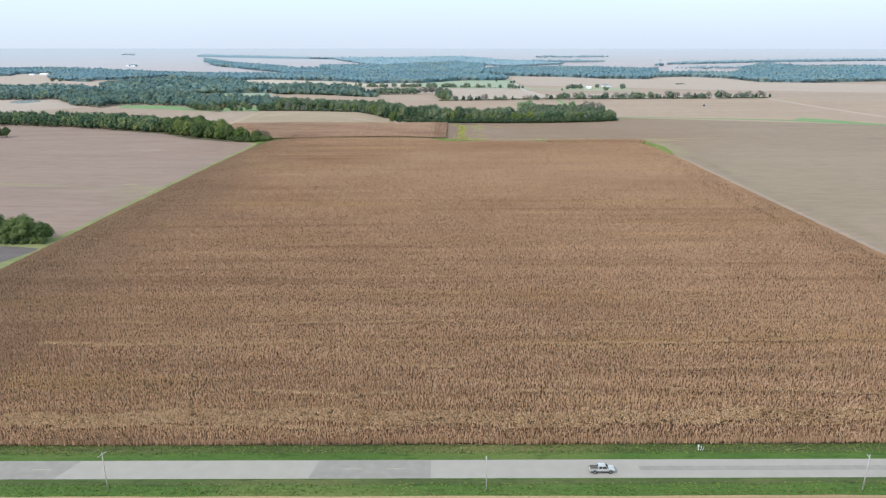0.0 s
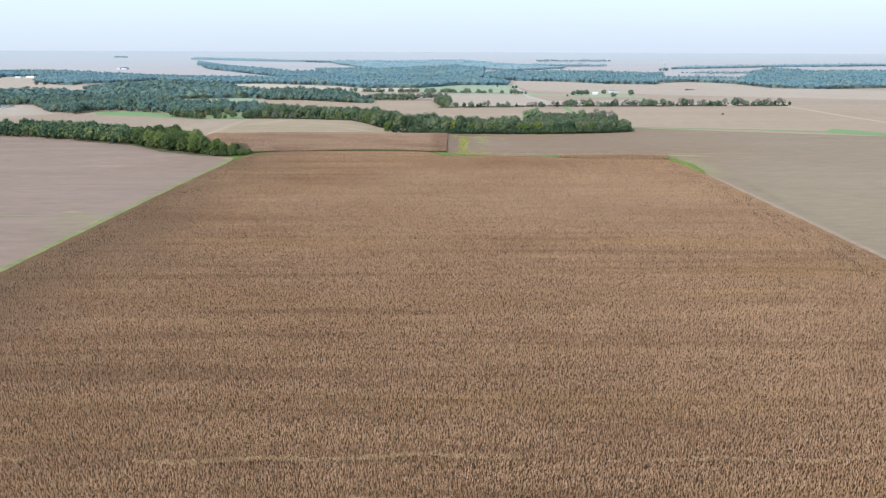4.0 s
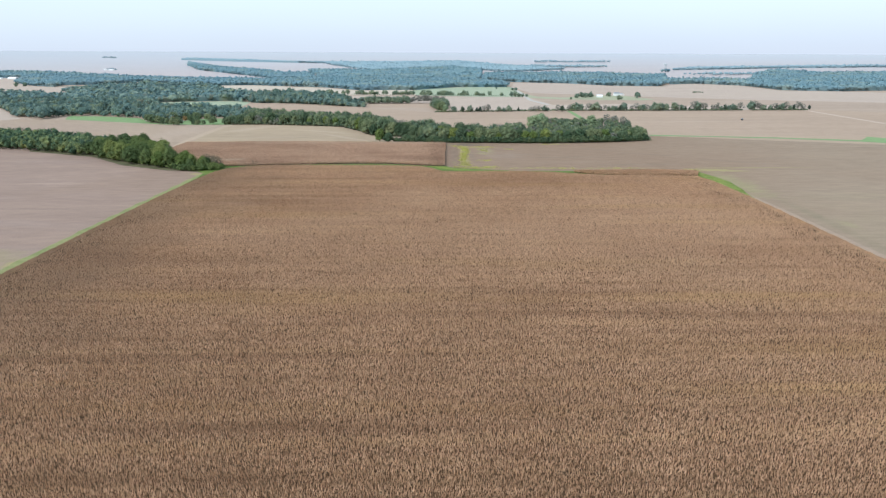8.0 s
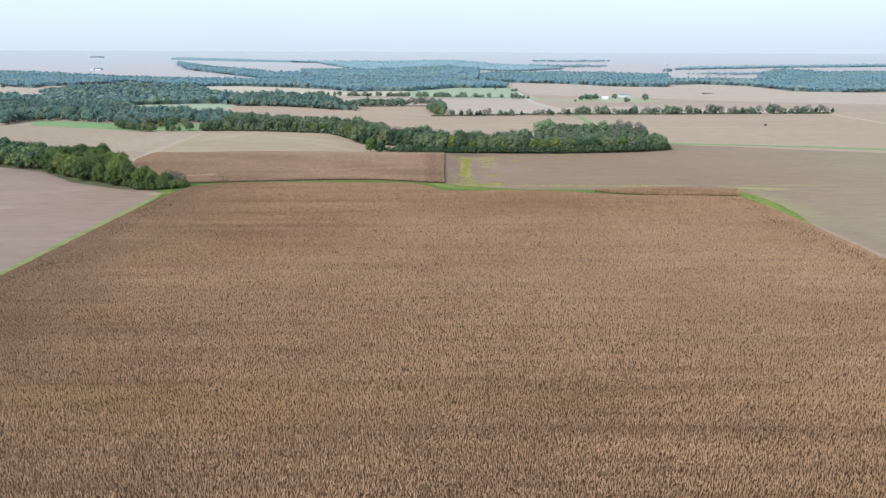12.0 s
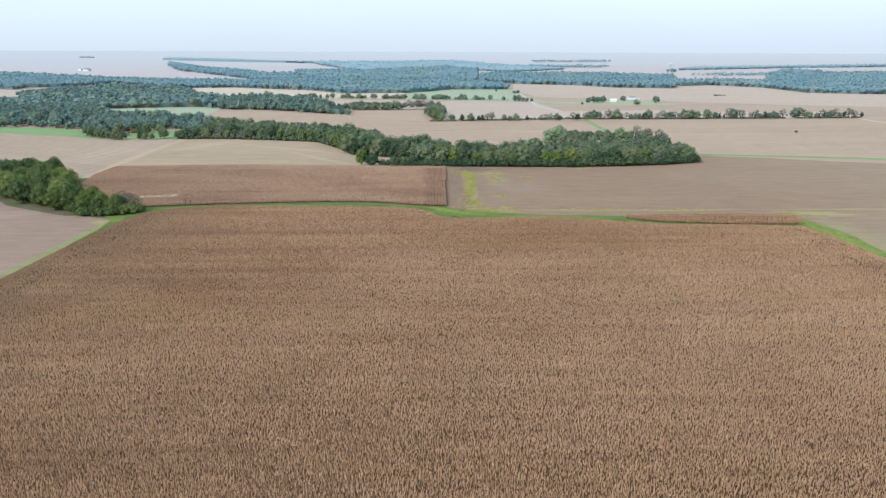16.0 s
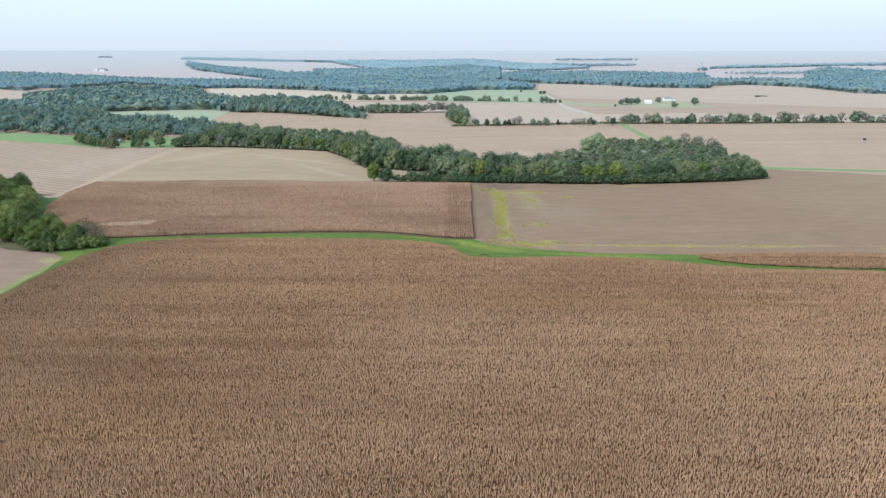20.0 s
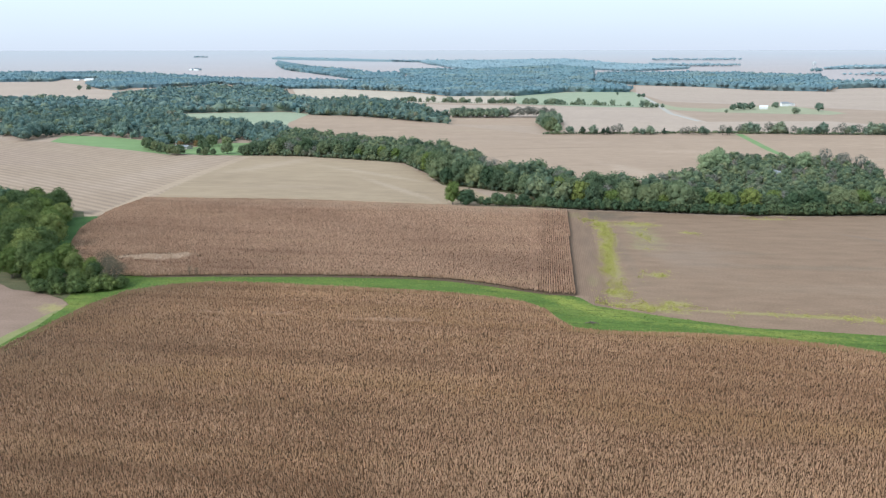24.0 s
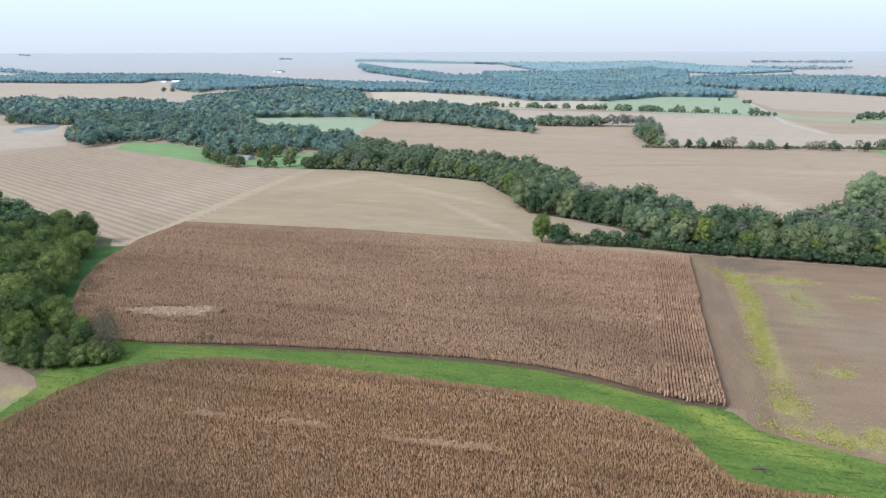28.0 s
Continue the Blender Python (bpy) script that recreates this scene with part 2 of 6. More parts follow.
M_STUB = field_mat("harvested_stubble", (0.365, 0.272, 0.178), (0.295, 0.218, 0.145), (0.435, 0.332, 0.222), big=0.01, rows=4.5, row_amt=0.15, spots=[(-291.5, 1022, 150, 5.0, 92.2, (0.49, 0.385, 0.275), 0.85), (-250, 1100, 60, 14, 60, (0.50, 0.385, 0.29), 0.7), (-150, 1060, 90, 6, -35, (0.5, 0.39, 0.29), 0.7), (-120, 1000, 70, 5, -50, (0.5, 0.39, 0.3), 0.7), (-45, 972, 16, 9, -20, (0.42, 0.36, 0.18), 0.7), (-200, 1000, 60, 8, 3, (0.35, 0.26, 0.195), 0.5)])
M_STUB_ROW = field_mat("harvested_windrows", (0.40, 0.295, 0.21), (0.33, 0.24, 0.172), (0.46, 0.345, 0.25), big=0.01, rows=6.6, row_amt=0.42, turn=WINDROW, spots=[(-291.5, 1022, 150, 5.0, 92.2, (0.49, 0.385, 0.275), 0.85), (-480, 1090, 60, 14, -10, (0.30, 0.22, 0.175), 0.7), (-560, 1130, 160, 60, -20, (0.33, 0.235, 0.185), 0.8), (-330, 1060, 26, 120, -6, (0.47, 0.36, 0.28), 0.6), (-400, 1000, 120, 20, -12, (0.46, 0.345, 0.27), 0.4)])
M_TAN = field_mat("harvested_tan_field", (0.385, 0.278, 0.198), (0.320, 0.231, 0.168), (0.442, 0.328, 0.239), big=0.006, rows=7, row_amt=0.12, spots=[(0, 1230, 90, 5, 12, SPOT_D, 0.6), (-60, 1160, 50, 4, 35, SPOT_D, 0.4), (120, 1210, 60, 12, 0, (0.48, 0.36, 0.27), 0.6), (60, 1080, 14, 70, 20, (0.5, 0.39, 0.3), 0.7), (300, 1170, 200, 4, 1, (0.5, 0.4, 0.3), 0.6), (-150, 1400, 80, 6, -20, (0.36, 0.33, 0.2), 0.6)])
# first spot: shadow edge of the corn, painted dark along the strip
M_BEAN_ROW = field_mat("drilled_bean_rows", (0.245, 0.162, 0.108), (0.20, 0.132, 0.09), (0.29, 0.196, 0.133), big=0.03, rows=0.85, row_amt=0.3, turn=90,
                       spots=[(-0.5, 860, 2.0, 200, 0, (0.15, 0.098, 0.066), 0.6), (7, 850, 3, 60, 0, (0.18, 0.13, 0.09), 0.5), (6, 800, 3, 9, 0, SPOT_G, 0.5), (3, 926, 5, 8, 0, SPOT_G, 0.5)])
M_PALE = field_mat("pale_harvested_field", (0.425, 0.333, 0.264), (0.368, 0.29, 0.234), (0.48, 0.378, 0.30), big=0.005)
M_PALEY = field_mat("pale_yellow_field", (0.480, 0.403, 0.314), (0.422, 0.346, 0.275), (0.528, 0.442, 0.351), big=0.006)
M_TRACK = field_mat("dry_track", (0.47, 0.36, 0.275), (0.41, 0.31, 0.24), (0.52, 0.405, 0.315), big=0.05)
M_SOIL = field_mat("dark_brown_soil", (0.125, 0.084, 0.058), (0.10, 0.066, 0.046), (0.16, 0.11, 0.075), big=0.05)
M_BARE = field_mat("bare_headland_soil", (0.33, 0.24, 0.172), (0.28, 0.2, 0.145), (0.38, 0.275, 0.195), big=0.05)
M_WHEEL = field_mat("wheel_worn_stubble", (0.40, 0.298, 0.208), (0.34, 0.25, 0.175), (0.46, 0.345, 0.245), big=0.05, stretch=(1.6, 0.2, 1))
# rank grass, its green darkened to paint in the wood's shade
M_VERGE = field_mat("shade_painted_grass", (0.062, 0.122, 0.032), (0.045, 0.092, 0.025), (0.09, 0.155, 0.042), big=0.03, stretch=(0.25, 3, 1), fine=2.0)
M_EDGE = field_mat("grassy_field_margin", (0.235, 0.235, 0.095), (0.15, 0.18, 0.058), (0.31, 0.285, 0.13), big=0.03, fine=2.0)
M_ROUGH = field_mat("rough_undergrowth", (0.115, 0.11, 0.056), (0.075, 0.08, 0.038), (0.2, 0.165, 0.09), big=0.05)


def grass_mat(name, dark, mid, lime, spots=(), grain=(1.1, 0.35)):
    """Mown grass: blades, tufts, mower streaks and drier lime patches."""
    m, n, l, p = base_mat(name, 0.9)
    c = geo_pos(n)
    k = mix(n, l, noise_of(n, l, c, 0.12, 5, (0.5, 1.4, 1), 0.3, 0.7), dark, mid)
    k = mix(n, l, noise_of(n, l, c, 0.028, 4, (0.6, 1.8, 1), 0.5, 0.68), k, lime)
    k = spots_on(n, l, c, k, spots)
    f = noise_of(n, l, c, grain[0], 4, None, 0.25, 0.75)
    k = mix(n, l, grain[1], k, mix(n, l, f, tuple(v * 0.3 for v in mid), tuple(v * 1.7 for v in mid)))
    k = mix(n, l, noise_of(n, l, c, 0.4, 4, (0.4, 2, 1), 0.55, 0.75), k, tuple(v * 0.6 for v in dark))
    l.new(k, p.inputs["Base Color"])
    b = n.new("ShaderNodeBump")
    b.inputs["Strength"].default_value, b.inputs["Distance"].default_value = 0.6, 0.25
    l.new(f, b.inputs["Height"])
    l.new(b.outputs[0], p.inputs["Normal"])
    return m


M_ROADSIDE = grass_mat("roadside_grass_sheet", (0.056, 0.098, 0.018), (0.086, 0.142, 0.026), (0.14, 0.158, 0.045), grain=(1.1, 0.22))
M_DRYVERGE = grass_mat("rank_verge_grass_sheet", (0.06, 0.078, 0.024), (0.09, 0.11, 0.034), (0.17, 0.15, 0.058), grain=(1.1, 0.22))
M_STRAW = field_mat("straw_stubble_rows", (0.42, 0.265, 0.15), (0.34, 0.20, 0.11), (0.52, 0.36, 0.22), big=0.02, rows=1.5, row_amt=0.3)
M_WATERWAY = grass_mat("waterway_grass_sheet", (0.068, 0.115, 0.022), (0.112, 0.172, 0.034), (0.21, 0.228, 0.05),
                       [(-4, 770, 16, 5, -40, (0.36, 0.36, 0.07), 0.7), (-30, 783, 14, 3, -15, (0.28, 0.30, 0.06), 0.6), (14, 757, 12, 4, -20, (0.28, 0.30, 0.06), 0.6), (-205, 742, 5, 3, 60, (0.25, 0.25, 0.06), 0.8),
                        (60, 748, 40, 3, -8, (0.32, 0.33, 0.07), 0.6), (150, 742, 60, 3, -5, (0.36, 0.36, 0.08), 0.6), (-90, 785, 40, 2, 3, (0.15, 0.2, 0.04), 0.7), (203, 685, 9, 70, 0, (0.33, 0.34, 0.08), 0.7)])
M_MEADOW = field_mat("pasture", (0.195, 0.28, 0.118), (0.16, 0.245, 0.10), (0.26, 0.335, 0.155), big=0.01)
M_MEADOW2 = field_mat("pale_pasture", (0.31, 0.345, 0.235), (0.27, 0.315, 0.21), (0.37, 0.385, 0.275), big=0.01)
M_LAWN = field_mat("dry_lawn", (0.33, 0.33, 0.215), (0.28, 0.30, 0.185), (0.40, 0.375, 0.26), big=0.015)
# lower corn leaves and soil, painted dark for the shade between plants
M_CORN_GAP = grass_mat("corn_gap_shade", (0.08, 0.045, 0.023), (0.12, 0.068, 0.035), (0.10, 0.057, 0.029), grain=(1.5, 0.6))
CORN_PATCH = [((0.68, 0.45, 0.25), 0.05, (0.12, 2.6, 1), 0.5, 0.68), ((0.26, 0.145, 0.08), 0.035, (0.1, 3.2, 1), 0.52, 0.7), ((0.62, 0.41, 0.18), 0.012, (0.3, 3.0, 1), 0.55, 0.72), ((0.34, 0.185, 0.10), 0.007, (1, 1.6, 1), 0.5, 0.7), ((0.30, 0.17, 0.095), 0.16, (0.05, 1.7, 1), 0.55, 0.68)]
# the last, paler spot paints haze onto the far corn
M_CORN = leaf_mat("dry_corn_leaf", ((0.325, 0.194, 0.11), (0.515, 0.325, 0.197), (0.715, 0.475, 0.302)), 0.16, CORN_PATCH, 0.0, amount=0.4,
                  spots=[(-205, 400, 78, 900, 0, (0.31, 0.205, 0.135), 0.55), (205, 400, 28, 300, 0, (0.42, 0.27, 0.165), 0.4), (60, 560, 240, 120, 0, (0.66, 0.46, 0.305), 0.3)])
M_CORN2 = leaf_mat("dry_corn_leaf_rusty", ((0.35, 0.225, 0.15), (0.54, 0.357, 0.242), (0.73, 0.507, 0.357)), 0.16,
                   [((0.30, 0.18, 0.12), 0.012, (1, 1.6, 1), 0.45, 0.7), ((0.64, 0.445, 0.29), 0.04, (0.3, 2.5, 1), 0.5, 0.7), ((0.25, 0.14, 0.095), 0.07, (0.12, 2.0, 1), 0.55, 0.7)], 0.0, amount=0.4,
                   spots=[(-100, 935, 200, 18, -2, (0.62, 0.46, 0.33), 0.5)])
M_LODGED = leaf_mat("lodged_corn_leaf", ((0.40, 0.28, 0.19), (0.50, 0.36, 0.25), (0.60, 0.44, 0.315)), 0.1, None, 0.0)
M_STRAWY = leaf_mat("laid_corn_leaf", ((0.35, 0.218, 0.138), (0.44, 0.283, 0.182), (0.54, 0.355, 0.236)), 0.1, None, 0.0)
M_BLOWN = leaf_mat("blown_corn_leaf", ((0.42, 0.265, 0.14), (0.58, 0.385, 0.215), (0.74, 0.52, 0.31)), 0.2, None, 0.0)
M_LEAF = leaf_mat("woodland_leaf", ((0.055, 0.09, 0.038), (0.115, 0.16, 0.056), (0.25, 0.285, 0.085)), 0.15, [((0.28, 0.31, 0.09), 0.05, None, 0.56, 0.7)], 0.75, amount=0.4)
M_LEAF_B = leaf_mat("creek_tree_leaf", ((0.075, 0.115, 0.064), (0.13, 0.175, 0.092), (0.24, 0.265, 0.128)), 0.15, None, 0.8)
# deep green leaf; on hedge shrubs its darkness paints the belt's shaded base
M_LEAF_S = leaf_mat("hedge_shrub_leaf", ((0.042, 0.075, 0.04), (0.07, 0.112, 0.056), (0.135, 0.17, 0.078)), 0.1, None, 0.7)
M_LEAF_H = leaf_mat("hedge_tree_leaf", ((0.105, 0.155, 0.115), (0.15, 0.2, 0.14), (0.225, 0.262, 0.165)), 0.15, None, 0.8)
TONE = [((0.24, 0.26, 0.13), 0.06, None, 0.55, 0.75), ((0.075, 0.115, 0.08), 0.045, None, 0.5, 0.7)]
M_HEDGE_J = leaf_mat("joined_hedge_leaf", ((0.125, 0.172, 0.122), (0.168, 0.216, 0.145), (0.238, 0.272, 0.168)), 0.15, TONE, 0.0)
M_WOOD_J = leaf_mat("joined_wood_leaf", ((0.055, 0.098, 0.055), (0.095, 0.147, 0.074), (0.20, 0.24, 0.10)), 0.15, [((0.28, 0.29, 0.09), 0.05, None, 0.58, 0.72), ((0.045, 0.08, 0.055), 0.04, None, 0.5, 0.65)], 0.0)
M_CREEK_J = leaf_mat("joined_creek_leaf", ((0.088, 0.128, 0.08), (0.132, 0.175, 0.1), (0.205, 0.238, 0.125)), 0.15, [((0.27, 0.28, 0.125), 0.08, None, 0.55, 0.68), ((0.05, 0.085, 0.06), 0.07, None, 0.5, 0.62), ((0.22, 0.205, 0.17), 0.05, None, 0.6, 0.7)], 0.0, amount=0.6)
M_LEAF_Y = leaf_mat("yellowing_leaf", ((0.115, 0.17, 0.048), (0.17, 0.22, 0.06), (0.26, 0.285, 0.08)), 0.2, None, 0.7)
M_LEAF_G = leaf_mat("bare_twigs", ((0.15, 0.155, 0.128), (0.205, 0.205, 0.168), (0.27, 0.26, 0.21)), 0.2)
M_TWIG = leaf_mat("brown_bare_twigs", ((0.115, 0.098, 0.066), (0.155, 0.135, 0.092), (0.2, 0.175, 0.12)), 0.2)
M_LEAF_P = leaf_mat("pale_willow_leaf", ((0.205, 0.27, 0.15), (0.265, 0.33, 0.18), (0.34, 0.395, 0.22)), 0.15)
M_LEAF_D = leaf_mat("dark_cedar_leaf", ((0.035, 0.055, 0.04), (0.05, 0.075, 0.05), (0.075, 0.10, 0.06)), 0.1)
M_LEAF_R = leaf_mat("rusty_autumn_leaf", ((0.16, 0.1, 0.045), (0.22, 0.14, 0.06), (0.28, 0.19, 0.08)), 0.1)
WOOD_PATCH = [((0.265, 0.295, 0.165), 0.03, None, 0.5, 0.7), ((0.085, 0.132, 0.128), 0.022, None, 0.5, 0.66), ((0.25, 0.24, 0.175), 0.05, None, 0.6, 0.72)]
# creek to horizon woods: haze is painted into the leaf colours, paler with distance
M_WOOD_MID = leaf_mat("hazed_creek_wood_leaf", ((0.1, 0.168, 0.158), (0.138, 0.208, 0.18), (0.21, 0.27, 0.198)), 0.15,
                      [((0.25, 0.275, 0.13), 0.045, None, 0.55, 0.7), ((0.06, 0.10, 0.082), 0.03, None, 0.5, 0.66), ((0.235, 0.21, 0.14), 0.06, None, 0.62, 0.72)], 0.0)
M_WOOD_BACK = leaf_mat("hazed_back_wood_leaf", ((0.105, 0.178, 0.182), (0.138, 0.215, 0.206), (0.2, 0.27, 0.224)), 0.15, WOOD_PATCH, 0.0)
M_WOOD_FAR = leaf_mat("hazed_far_wood_leaf", ((0.148, 0.248, 0.285), (0.168, 0.27, 0.302), (0.2, 0.3, 0.315)), 0.15, [((0.255, 0.305, 0.255), 0.009, None, 0.5, 0.66), ((0.145, 0.22, 0.25), 0.012, None, 0.5, 0.66)], 0.0)
M_WOOD_HOR = leaf_mat("hazed_horizon_wood_leaf", ((0.255, 0.36, 0.40), (0.275, 0.38, 0.42), (0.30, 0.40, 0.435)), 0.15, [((0.32, 0.40, 0.41), 0.01, None, 0.55, 0.7)], 0.0)
M_BARK = paint_mat("tree_bark", (0.16, 0.13, 0.10), 0.95, 0, 6, 0.5)
M_CONCRETE = paint_mat("road_concrete", (0.365, 0.32, 0.27), 0.9, 0, 0.25, 0.12)
M_ASPHALT = paint_mat("worn_asphalt", (0.30, 0.265, 0.225), 0.9, 0, 0.4, 0.2)
M_LINE = paint_mat("worn_yellow_line", (0.55, 0.47, 0.30), 0.8, 0, 2, 0.3)
M_ASH = field_mat("dark_tilled_soil", (0.155, 0.128, 0.115), (0.125, 0.105, 0.095), (0.19, 0.155, 0.135), big=0.02)
M_GRAVEL = paint_mat("pale_gravel", (0.44, 0.40, 0.35), 0.95, 0, 0.3, 0.15)
M_WATER = paint_mat("pond_water", (0.52, 0.53, 0.52), 0.12, 0, 0.1, 0.1)
M_POLE = paint_mat("weathered_pole_wood", (0.48, 0.44, 0.4), 0.9, 0, 4, 0.3)
M_WHITE = paint_mat("white_siding", (0.8, 0.8, 0.78), 0.6, 0, 1.5, 0.1)
M_ROOF_G = paint_mat("grey_roof", (0.27, 0.285, 0.30), 0.6, 0, 1.0, 0.2)
M_ROOF_W = paint_mat("white_metal_roof", (0.82, 0.83, 0.84), 0.45, 0.0, 1.0, 0.1)
M_STEEL = paint_mat("pale_painted_steel", (0.55, 0.57, 0.58), 0.6, 0, 0.3, 0.15)
M_DARK = paint_mat("dark_opening", (0.05, 0.05, 0.055), 0.5, 0, 2, 0.2)
M_SILVER = paint_mat("silver_car_paint", (0.56, 0.545, 0.52), 0.35, 0.2, 2, 0.08)
M_GLASS = paint_mat("tinted_car_glass", (0.03, 0.035, 0.04), 0.08, 0, 2, 0.1)
M_TYRE = paint_mat("black_rubber", (0.03, 0.03, 0.03), 0.8, 0, 5, 0.2)
M_CHROME = paint_mat("bright_metal", (0.65, 0.65, 0.66), 0.25, 0.9, 3, 0.1)
M_LAMP_R = paint_mat("red_lamp_lens", (0.4, 0.03, 0.02), 0.3, 0, 3, 0.1)
M_LAMP_W = paint_mat("clear_lamp_lens", (0.8, 0.8, 0.75), 0.2, 0, 3, 0.1)

# ---- building helpers ----
R0, R1, RIM = 2600.0, 4650.0, 78.0


def gz(x, y):
    """Height of the land: a wide plain, raised and tilted far out to fit the horizon in the camera's view."""
    r = np.hypot(x, np.asarray(y) - 300.0)
    return RIM * np.clip((r - R0) / (R1 - R0), 0, None) ** 1.5 + 13.0 * np.clip((r - 4200.0) / 450.0, 0, None) ** 2 - 0.0078 * np.asarray(x) * np.clip((r - 3500.0) / 1150.0, 0, None) ** 1.3


def np_mesh(name, verts, quads, mat, parent=None, smooth=False):
    verts = np.asarray(verts, dtype=np.float32)
    quads = np.asarray(quads, dtype=np.int32)
    k = quads.shape[1]
    me = bpy.data.meshes.new(name)
    me.vertices.add(len(verts))
    me.vertices.foreach_set("co", verts.ravel())
    me.loops.add(quads.size)
    me.loops.foreach_set("vertex_index", quads.ravel())
    me.polygons.add(len(quads))
    me.polygons.foreach_set("loop_start", np.arange(len(quads), dtype=np.int32) * k)
    me.polygons.foreach_set("use_smooth", np.full(len(quads), smooth, dtype=bool))
    me.update(calc_edges=True)
    me.materials.append(mat)
    ob = new(name, me)
    ob.parent = parent
    return ob


def part(name, bm, mat, parent=None, label="", smooth=False):
    me = bpy.data.meshes.new(name)
    for f in bm.faces:
        f.smooth = smooth
    bm.to_mesh(me)
    bm.free()
    me.materials.append(mat)
    ob = new(name, me)
    ob.parent = parent
    if label:
        ob["label"] = label
    return ob


def box(bm, x0, x1, y0, y1, z0, z1, bevel=0.0):
    b = bmesh.new()
    bmesh.ops.create_cube(b, size=1.0)
    bmesh.ops.transform(b, matrix=Matrix.Translation(((x0 + x1) / 2, (y0 + y1) / 2, (z0 + z1) / 2)) @ Matrix.Diagonal((x1 - x0, y1 - y0, z1 - z0, 1)), verts=b.verts)
    if bevel:
        bmesh.ops.bevel(b, geom=b.edges[:], offset=bevel, segments=1, affect="EDGES")
    tmp = bpy.data.meshes.new("tmp")
    b.to_mesh(tmp)
    b.free()
    bm.from_mesh(tmp)
    bpy.data.meshes.remove(tmp)
    return bm


def tube(bm, a, b, r0, r1, seg=7):
    a, b = Vector(a), Vector(b)
    d = b - a
    m = Matrix.Translation((a + b) / 2) @ d.to_track_quat("Z", "Y").to_matrix().to_4x4()
    bmesh.ops.create_cone(bm, cap_ends=True, segments=seg, radius1=r0, radius2=r1, depth=d.length, matrix=m)
    return bm


def prism(pts, y0, y1):
    """A closed outline in x, z drawn out along y."""
    bm = bmesh.new()
    a = [bm.verts.new((x, y0, z)) for x, z in pts]
    b = [bm.verts.new((x, y1, z)) for x, z in pts]
    bm.faces.new(a)
    bm.faces.new(b[::-1])
    for i in range(len(pts)):
        j = (i + 1) % len(pts)
        bm.faces.new((a[j], a[i], b[i], b[j]))
    bmesh.ops.recalc_face_normals(bm, faces=bm.faces)
    return bm


def inside(px, py, poly):
    r = np.zeros(len(px), dtype=bool)
    j = len(poly) - 1
    for i in range(len(poly)):
        (xi, yi), (xj, yj) = poly[i], poly[j]
        if yi != yj:
            r ^= ((yi > py) != (yj > py)) & (px < (xj - xi) * (py - yi) / (yj - yi) + xi)
        j = i
    return r


def rounded(pts, n=4):
    """A smooth closed outline through the given corners."""
    out = []
    k = len(pts)
    for i in range(k):
        p0, p1, p2, p3 = (np.array(pts[(i + d) % k], dtype=float) for d in (-1, 0, 1, 2))
        for s in range(n):
            t = s / n
            q = 0.5 * (2 * p1 + (p2 - p0) * t + (2 * p0 - 5 * p1 + 4 * p2 - p3) * t * t + (3 * p1 - p0 - 3 * p2 + p3) * t ** 3)
            out.append((float(q[0]), float(q[1])))
    return out


lift_step = [0]


def patch(name, poly, mat, label, category="field", lift=None, cell=120.0, jag=0.0):
    """A piece of the land's cover, draped a little above the ground sheet."""
    if jag:
        rough = []
        for i, a in enumerate(poly):
            b = poly[(i + 1) % len(poly)]
            n = max(1, int(math.dist(a, b) / 5))
            for s in range(n):
                x, y = a[0] + (b[0] - a[0]) * s / n, a[1] + (b[1] - a[1]) * s / n
                v = noise.noise_vector((x * 0.09, y * 0.09, 3.0))
                rough.append((x + v.x * jag, y + v.y * jag))
        poly = rough
    lift_step[0] += 1
    h = (0.03 + 0.005 * lift_step[0]) if lift is None else lift
    bm = bmesh.new()
    vs = [bm.verts.new((x, y, 0)) for x, y in poly]
    f = bm.faces.new(vs)
    f.normal_update()
    bmesh.ops.triangulate(bm, faces=[f], ngon_method="EAR_CLIP")
    far = max(math.hypot(x, y - 300) for x, y in poly) > R0
    if far:
        xs = [p[0] for p in poly]
        ys = [p[1] for p in poly]
        for lo, hi, nrm in ((min(xs), max(xs), (1, 0, 0)), (min(ys), max(ys), (0, 1, 0))):
            c = lo + cell
            while c < hi:
                bmesh.ops.bisect_plane(bm, geom=bm.verts[:] + bm.edges[:] + bm.faces[:], plane_co=Vector(nrm) * c, plane_no=nrm)
                c += cell
        bmesh.ops.triangulate(bm, faces=bm.faces[:])
    for v in bm.verts:
        v.co.z = float(gz(v.co.x, v.co.y)) + h + (0.5 if far else 0)
    bm.normal_update()
    for f in bm.faces:
        if f.normal.z < 0:
            f.normal_flip()
    return tagged(part(name, bm, mat), label, category, kind="structure")


# ---- the land ----
ang = np.linspace(0, 2 * np.pi, 129)[:-1]


def ring_sheet(name, radii, mat, closed):
    vs, fs = [], []
    for r in radii:
        x, y = r * np.sin(ang), 300 + r * np.cos(ang)
        vs.append(np.stack([x, y, gz(x, y)], 1))
    m = len(ang)
    for i in range(len(radii) - 1):
        a = np.arange(m)
        b = (a + 1) % m
        fs.append(np.stack([i * m + a, (i + 1) * m + a, (i + 1) * m + b, i * m + b], 1)[:, ::-1])
    v, f = np.concatenate(vs), np.concatenate(fs)
    return np_mesh(name, v, f, mat, smooth=True)


tagged(ring_sheet("ground", [0.5, 150, 400, 800, 1300, 1900, 2300, R0], M_GROUND, True), "wide flat farmland of harvested tan soil", "ground", kind="structure")
tagged(ring_sheet("backdrop", list(np.linspace(R0, R1, 45)), M_FAR, False), "distant farmland rising to the horizon, paled by painted haze", "backdrop", kind="structure")

